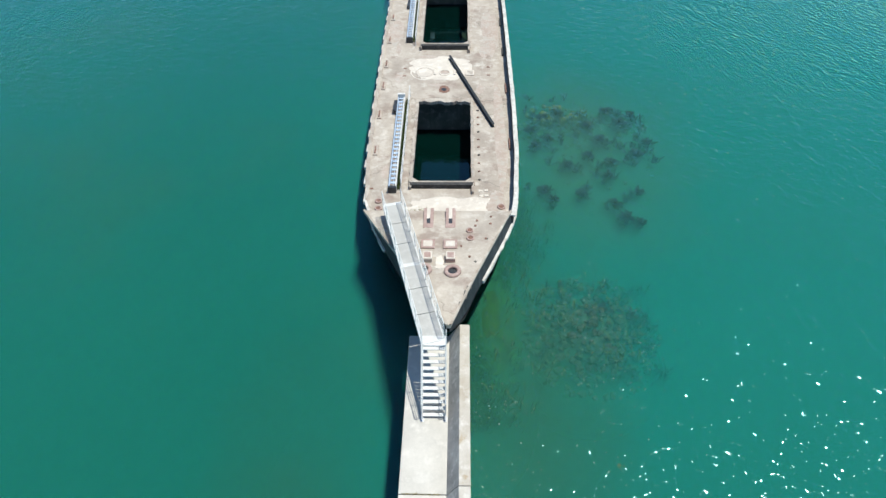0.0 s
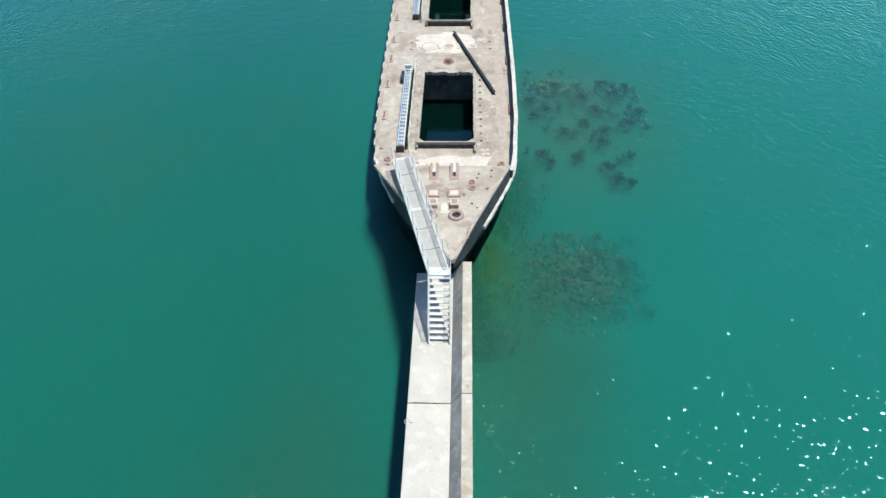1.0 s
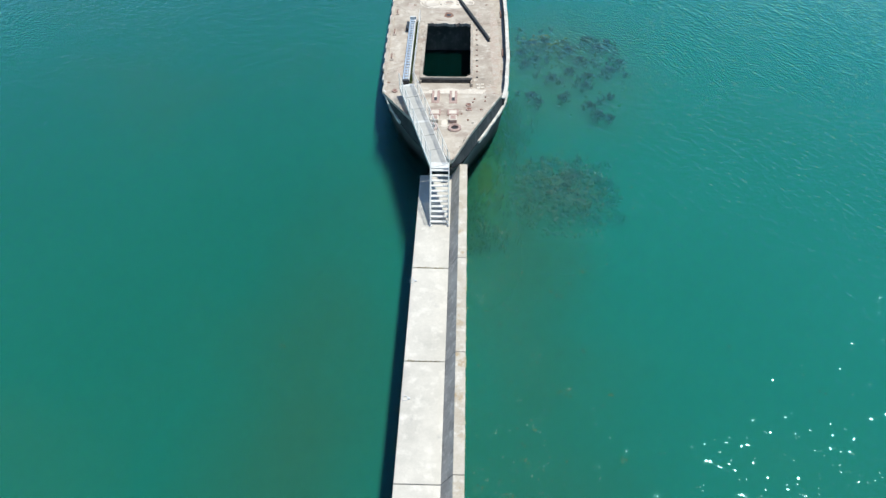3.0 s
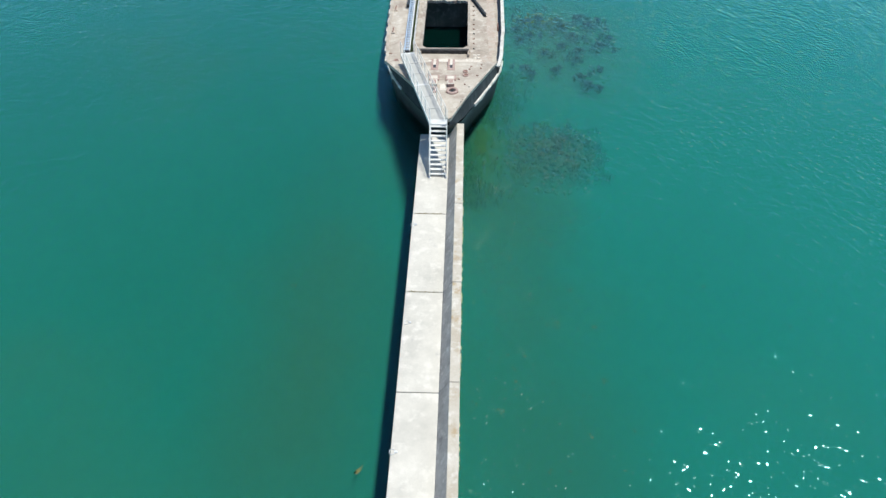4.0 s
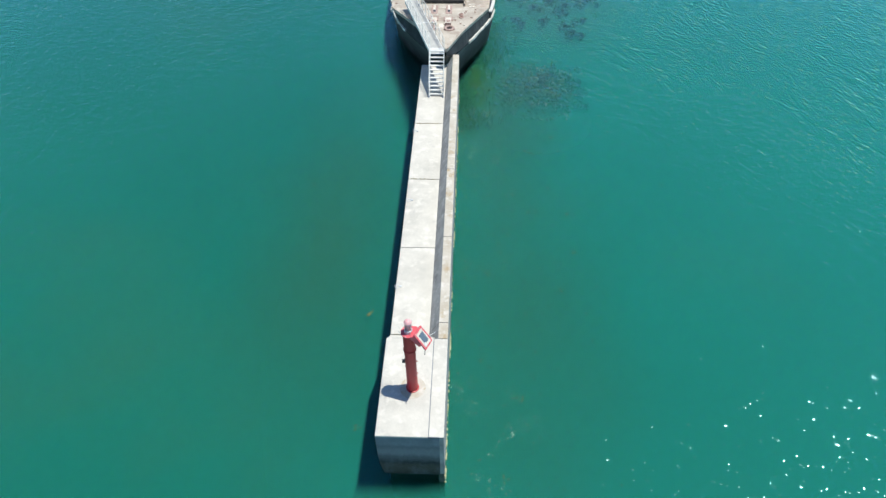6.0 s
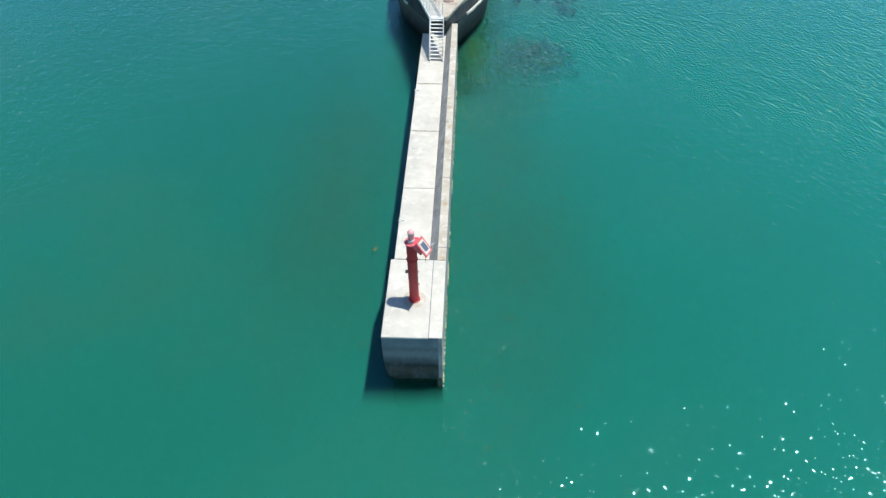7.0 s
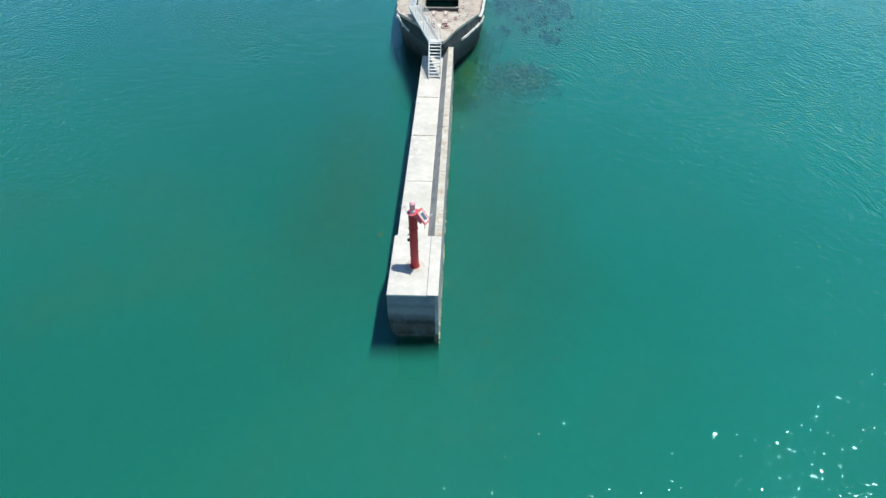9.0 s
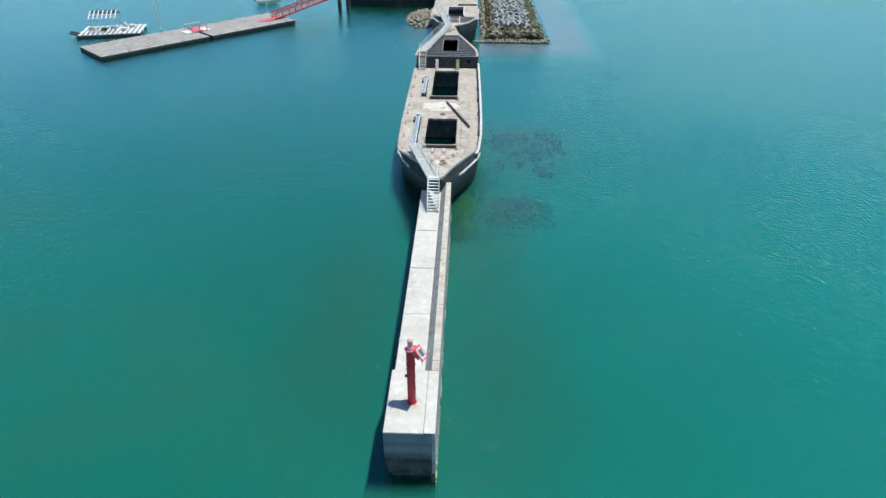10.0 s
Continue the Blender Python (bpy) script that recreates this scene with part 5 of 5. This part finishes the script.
def seaweed():
    rnd = random.Random(8)
    spots = []
    for x, y, r in ((13.7, 46.6, 0.75), (13.2, 47.9, 0.4), (11.1, 49.0, 0.5), (8.4, 49.3, 0.5), (13.1, 51.0, 0.35), (13.6, 52.5, 0.5), (10.3, 52.2, 0.45), (13.2, 55.4, 0.6), (15.6, 53.6, 0.6), (8.2, 54.6, 0.55), (9.2, 55.4, 0.4), (15.0, 57.6, 0.8), (12.0, 53.4, 0.35), (14.6, 46.0, 0.3), (15.0, 49.2, 0.3), (16.6, 55.0, 0.4), (7.9, 56.6, 0.5), (8.9, 58.2, 0.6), (10.2, 58.8, 0.5), (14.2, 59.2, 0.6), (16.0, 58.6, 0.4), (9.0, 48.4, 0.3), (12.4, 57.2, 0.5)):
        spots.append((x, y, r * 0.62, int(120 * r + 14), -0.85))
        for _ in range(2):
            spots.append((x + rnd.gauss(0, 0.8) * r * 1.6, y + rnd.gauss(0, 0.8) * r * 1.4, r * rnd.uniform(0.2, 0.5), int(18 * r + 3), -1.2))
    for _ in range(34):
        spots.append((rnd.uniform(7.6, 16.8), rnd.gauss(56.5, 2.8), rnd.uniform(0.12, 0.35), rnd.randint(4, 12), -1.2))
    weed_clumps("dark_seaweed", "dark clumps of seaweed just under the surface", spots, WEED, 1, 0.075, -0.32)
    spots = [(10.3 + rnd.uniform(-3.4, 3.4), 37.4 + rnd.uniform(-3.6, 3.4), 0.5, 30, -1.3) for _ in range(46)] + [(11.0, 38.6, 0.45, 70, -0.6), (12.6, 38.2, 0.3, 26, -0.6), (8.7, 40.4, 0.3, 24, -0.6)]
    weed_clumps("dark_seaweed", "dark seaweed on the sunken rubble heap", spots, WEED, 2, 0.02, -0.55)
    spots = [(10.0 + rnd.uniform(-3.4, 3.2), 37.2 + rnd.uniform(-3.6, 3.6), 0.5, 7, -0.9) for _ in range(40)] + [(10.8 + rnd.uniform(-2.4, 2.0), 58.0 + rnd.uniform(-1.2, 1.2), 0.5, 14, -1.3) for _ in range(26)] + [(4.7 + rnd.uniform(-1.3, 2.2), 37.0 + rnd.uniform(-6, 5), 0.5, 4, -0.8) for _ in range(26)]
    weed_clumps("yellow_seaweed", "yellow-green seaweed fronds near the surface", spots, YELLOWWEED, 3, 0.022, -0.03)
    # scraps of weed afloat
    bm = bmesh.new()
    for _ in range(42):
        x, y = (rnd.uniform(3.4, 12), rnd.uniform(-6, 35)) if rnd.random() < 0.86 else (rnd.uniform(-12, 30), rnd.uniform(-20, 40))
        for _k in range(rnd.randint(1, 4)):
            a, ln = rnd.uniform(0, 6.28), rnd.uniform(0.06, 0.2)
            px, py = x + rnd.uniform(-0.15, 0.15), y + rnd.uniform(-0.15, 0.15)
            d, s_ = Vector((math.cos(a), math.sin(a), 0)) * ln, Vector((-math.sin(a), math.cos(a), 0)) * 0.018
            p = Vector((px, py, 0.012))
            v = [bm.verts.new(q) for q in (p - s_, p + s_, p + d + s_ * 0.3, p + d - s_ * 0.3)]
            bm.faces.new(v)
    for k in range(9):
        a = -0.5 + k * 0.12
        p, d, s_ = Vector((-2.0, 10.2, 0.013)), Vector((math.cos(a), math.sin(a) * 1.4 + 0.3, 0)) * (0.2 + 0.03 * k), Vector((-math.sin(a), math.cos(a), 0)) * 0.02
        bm.faces.new([bm.verts.new(q) for q in (p - s_, p + s_, p + d + s_ * 0.3, p + d - s_ * 0.3)])
    # pale flecks laid on the surface to paint in sun glitter
    fb = bmesh.new()
    drifts = [(3.3 + abs(rnd.gauss(0, 2.4)), rnd.uniform(-7, 33)) for _ in range(120)] + [(10.0 + rnd.gauss(0, 2.2), rnd.gauss(36, 2.8)) for _ in range(45)]
    for x0, y0 in drifts:
        turn, spread = rnd.uniform(-0.9, -0.2), rnd.uniform(0.4, 1.8)
        for _k in range(rnd.randint(5, 22)):
            u, w = rnd.gauss(0, spread), rnd.gauss(0, spread * 0.8)
            x, y = x0 + u * math.cos(turn) - w * math.sin(turn), y0 + u * math.sin(turn) + w * math.cos(turn)
            r = rnd.uniform(0.004, 0.013) * (1.7 if rnd.random() < 0.1 else 1.0)
            if x > 3.05:
                fb.faces.new([fb.verts.new((x + r * math.cos(k * 1.257 + x), y + r * 1.6 * math.sin(k * 1.257 + x), 0.01)) for k in range(5)])
    for _ in range(60):
        x, y, r = rnd.gauss(-7.5, 2.0), rnd.gauss(52, 4.0), rnd.uniform(0.006, 0.018)
        fb.faces.new([fb.verts.new((x + r * math.cos(k * 1.257 + x), y + r * math.sin(k * 1.257 + x), 0.01)) for k in range(5)])
    tagged(part("foam_flecks", fb, GLINT), "small pale flecks laid on the water as sun glints", "foam", kind="stuff")
    tagged(part("floating_weed", bm, YELLOWWEED), "yellow scraps of seaweed floating on the water", "seaweed", kind="stuff")


seaweed()


# ---------- harbour in the distance ----------
def pontoon(a, length, width, angle, label):
    t = thing("pontoon", label, "pontoon", (*a, 0.0), group="floating pontoons", rz=angle)
    part("float", boxed(0.05, length - 0.05, 0.05, width - 0.05, -0.4, 0.57, 0.03), OLDWOOD, t, "dark weedy float")
    part("deck", boxed(0, length, 0, width, 0.57, 0.66, 0.02), TIMBER, t)
    part("fender", boxed(0.05, length - 0.05, -0.12, 0.0, 0.3, 0.6, 0.02), OLDWOOD, t)
    part("edge_beam", boxed(0.0, length, 0.02, 0.2, 0.66, 0.74), SAND, t)
    n_ = int(length / 3.4)
    for i in range(n_):
        x = (i + 0.5) * length / n_
        part("cleat", boxed(x - 0.2, x + 0.2, 0.3, 0.42, 0.66, 0.86, 0.03), RUST, t)
        part("cleat", boxed(x - 0.2, x + 0.2, width - 0.5, width - 0.38, 0.66, 0.86, 0.03), RUST, t)


ANG = 47.3
ux, uy = math.cos(radians(ANG)), math.sin(radians(ANG))
pontoon((-60.8, 89.9), 21.0, 10.2, ANG, "long grey floating pontoon in the harbour")
pontoon((-60.8 + 21.7 * ux, 89.9 + 21.7 * uy), 19.4, 10.2, ANG, "grey floating pontoon holding the red gangway")


def link_bridge():
    b = thing("link_bridge", "small red railed bridge joining two pontoons", "bridge", (-60.8 + 21.3 * ux, 89.9 + 21.3 * uy, 0.67), rz=ANG)
    for x in (-2.6, 1.0):
        bm = bmesh.new()
        box(bm, x, x + 1.7, 4.6, 7.4, 0.0, 0.12, 0.02)
        part("ramp_plate", bm, WHITE, b, "white sloping ramp plate")
    part("bridge_deck", boxed(-1.0, 1.1, 4.5, 7.5, 0.02, 0.2, 0.02), PINKRED, b)
    for y in (4.5, 7.5):
        part("handrail", barred((-1.6, y, 1.25), (1.8, y, 1.25), 0.12, 0.12), PINKRED if y < 6 else WHITE, b)
        for x in (-1.5, 0.1, 1.7):
            part("post", barred((x, y, 0.0), (x, y, 1.25), 0.1, 0.1), PINKRED, b)


link_bridge()


def mast(x, y, z, h):
    t = thing("pole", "tall slender white pole on the pontoon", "pole", (x, y, z), group="pontoon poles")
    part("shaft", lathe([(0.14, 0), (0.12, h * 0.5), (0.09, h)], 10), WHITE, t)
    part("foot", boxed(-0.25, 0.25, -0.25, 0.25, 0, 0.12, 0.02), GALV, t)


mast(-58.7, 111.0, 0.66, 14)
mast(-41.3, 128.8, 0.0, 9)


def raft():
    t = thing("work_raft", "white slatted work raft with a canopy moored at the pontoon", "raft", (-68.6, 110.2, 0), rz=ANG - 34)
    t.matrix_basis = t.matrix_basis @ Matrix.Diagonal((1.02, 1.45, 1.2, 1))
    for y in (-2.4, 0.0, 2.4):
        part("float", barred((-5.6, y, 0.12), (6.2, y, 0.12), 0.55, 0.55, 10), OLDWOOD if y < 0 else WHITE, t)
    for y in (-2.4, -1.4):
        part("bow_fender", barred((-6.9, y + 0.3, 0.75), (-5.3, y, 0.45), 0.32, 0.32, 8), BLACK, t, "black fender")
    for i in range(13):
        x = -5.2 + i * 0.9
        part("deck_slat", boxed(x, x + 0.62, -2.7, 2.7, 0.4, 0.52, 0.02), WHITE, t)
    for x in (-2.6, 1.6):
        for y in (-1.6, 1.6):
            part("canopy_post", barred((x, y, 0.5), (x, y, 2.9), 0.1, 0.1), GALV, t)
    for y, z in ((-1.8, 2.8), (-0.9, 3.2), (0.0, 3.6), (0.9, 3.2), (1.8, 2.8)):
        part("canopy_purlin", barred((-3.0, y, z), (2.1, y, z), 0.12, 0.12), OLDWOOD if y >= 0 else GALV, t)
    for i in range(7):
        x = -2.9 + i * 0.8
        part("canopy_slat", barred((x, -1.9, 2.8), (x, 0.0, 3.68), 0.2, 0.05), WHITE, t)
        part("canopy_slat", barred((x, 1.9, 2.8), (x, 0.0, 3.68), 0.2, 0.05), BLUE, t)
    for x, y, m_ in ((-1.0, -0.4, MOSS), (0.5, 0.6, GALV), (2.8, -0.8, WHITE), (3.9, 1.0, SAND), (-3.6, 0.4, SAND)):
        part("crate", boxed(x - 0.5, x + 0.5, y - 0.35, y + 0.35, 0.52, 1.0, 0.04), m_, t)
    part("net_drum", barred((2.6, 0.5, 0.95), (2.6, 1.2, 0.95), 0.8, 0.8, 14), GALV, t)


raft()


def red_gangway():
    a, b = Vector((-37.6, 120.6, 0.85)), Vector((-27.6, 132.6, 3.0))
    t = thing("red_gangway", "red truss gangway leading from pontoon to quay", "gangway", a)
    d = b - a
    side = Vector((d.y, -d.x, 0)).normalized() * 0.9
    part("deck", barred((0, 0, 0), d, 1.7, 0.1), PINKRED, t)
    for k in (-1, 1):
        part("lower_chord", barred(side * k, d + side * k, 0.16, 0.3), RED, t)
        part("upper_chord", barred(side * k + Vector((0, 0, 1.2)), d + side * k + Vector((0, 0, 1.2)), 0.14, 0.14), RED, t)
        for i in range(10):
            p = d * (i / 9) + side * k
            part("post", barred(p, p + Vector((0, 0, 1.2)), 0.1, 0.1), RED, t)
            if i < 9:
                q = d * ((i + 0.12) / 9) + side * k
                q2 = d * ((i + 0.88) / 9) + side * k
                part("mesh_panel", barred(q + Vector((0, 0, 0.6)), q2 + Vector((0, 0, 0.6)), 0.03, 0.9), EDGE, t)
    part("landing_plate", barred(Vector((-2.2, -2.6, -0.15)), (0.3, 0.3, 0.02), 1.8, 0.06), PINKRED, t, "bleached red landing plate")


red_gangway()


def quay():
    q = thing("quay_wall", "dark stained concrete quay wall at the harbour edge", "quay", kind="structure")
    part("wall", roughen(prism([(-24.5, 140.6), (-14.5, 138.2), (-3.9, 139.4), (-3.9, 170), (-24.5, 170)], -3.8, 3.0), 0.05, 0.7), HULL, q)
    part("coping", prism([(-24.6, 140.4), (-14.5, 138.0), (-3.8, 139.2), (-3.8, 170), (-24.6, 170)], 3.0, 3.4), SAND, q)
    for x, y in ((-25.3, 132.3), (-23.6, 133.4)):
        p = thing("steel_pile", "dark steel mooring pile standing in the water", "pile", (x, y, 0), group="mooring piles")
        part("tube", lathe([(0.42, -3.9), (0.42, 3.6), (0.36, 3.7)], 16), OLDWOOD, p)
        part("collar", lathe([(0.5, 1.2), (0.5, 1.7)], 16), OLDWOOD, p)
    c = thing("pile_cap", "dark timber beam joining the mooring piles", "beam", (-24.5, 132.9, 3.7))
    part("beam", barred((-2.5, -1.4, 0.25), (2.5, 1.4, 0.25), 0.7, 0.5), OLDWOOD, c)


quay()


def shore_rocks():
    rnd = random.Random(77)
    t = thing("rock_heap", "heap of pale brown rocks by the quay", "rocks", (0, 0, 0))
    for _ in range(230):
        a, r = rnd.uniform(0, 6.28), math.sqrt(rnd.random())
        x, y = -5.4 + 3.9 * r * math.cos(a), 125.5 + 9.0 * r * math.sin(a)
        stone(t, x, y, 0.05 + 1.0 * (1 - r), rnd.uniform(0.55, 1.15), rnd)
    mound("rock_bed", "weedy sunken stones below the rock heap", "rocks", MOSSROCK, (-6.0, 116.5, 5.0, 11.5), -1.6, -0.06, 3.0, rough=0.12)


shore_rocks()


def small_boat():
    t = thing("small_boat", "small white open boat afloat in the harbour", "boat", (-44.2, 140.5, 0), rz=12)
    bm = bmesh.new()
    rings = []
    for z, k in ((0.75, 1.0), (0.3, 0.9), (-0.2, 0.6)):
        rings.append([bm.verts.new((x * k, w * k, z + (0.25 if x > 2 else 0))) for x, w in ((-3, -0.9), (0, -1.05), (2.2, -0.8), (3.6, 0), (2.2, 0.8), (0, 1.05), (-3, 0.9))])
    for a, b in zip(rings, rings[1:]):
        for i in range(7):
            bm.faces.new((a[i], a[(i + 1) % 7], b[(i + 1) % 7], b[i]))
    bm.faces.new(rings[-1])
    part("hull", bm, WHITE, t)
    part("deck", boxed(-2.7, 2.2, -0.7, 0.7, 0.3, 0.4), WHITE, t)
    part("engine", boxed(-3.2, -2.8, -0.2, 0.2, 0.5, 1.2, 0.05), BLACK, t, "dark outboard engine")
    part("thwart", boxed(-0.4, 0.0, -0.9, 0.9, 0.5, 0.6), TIMBER, t)


small_boat()
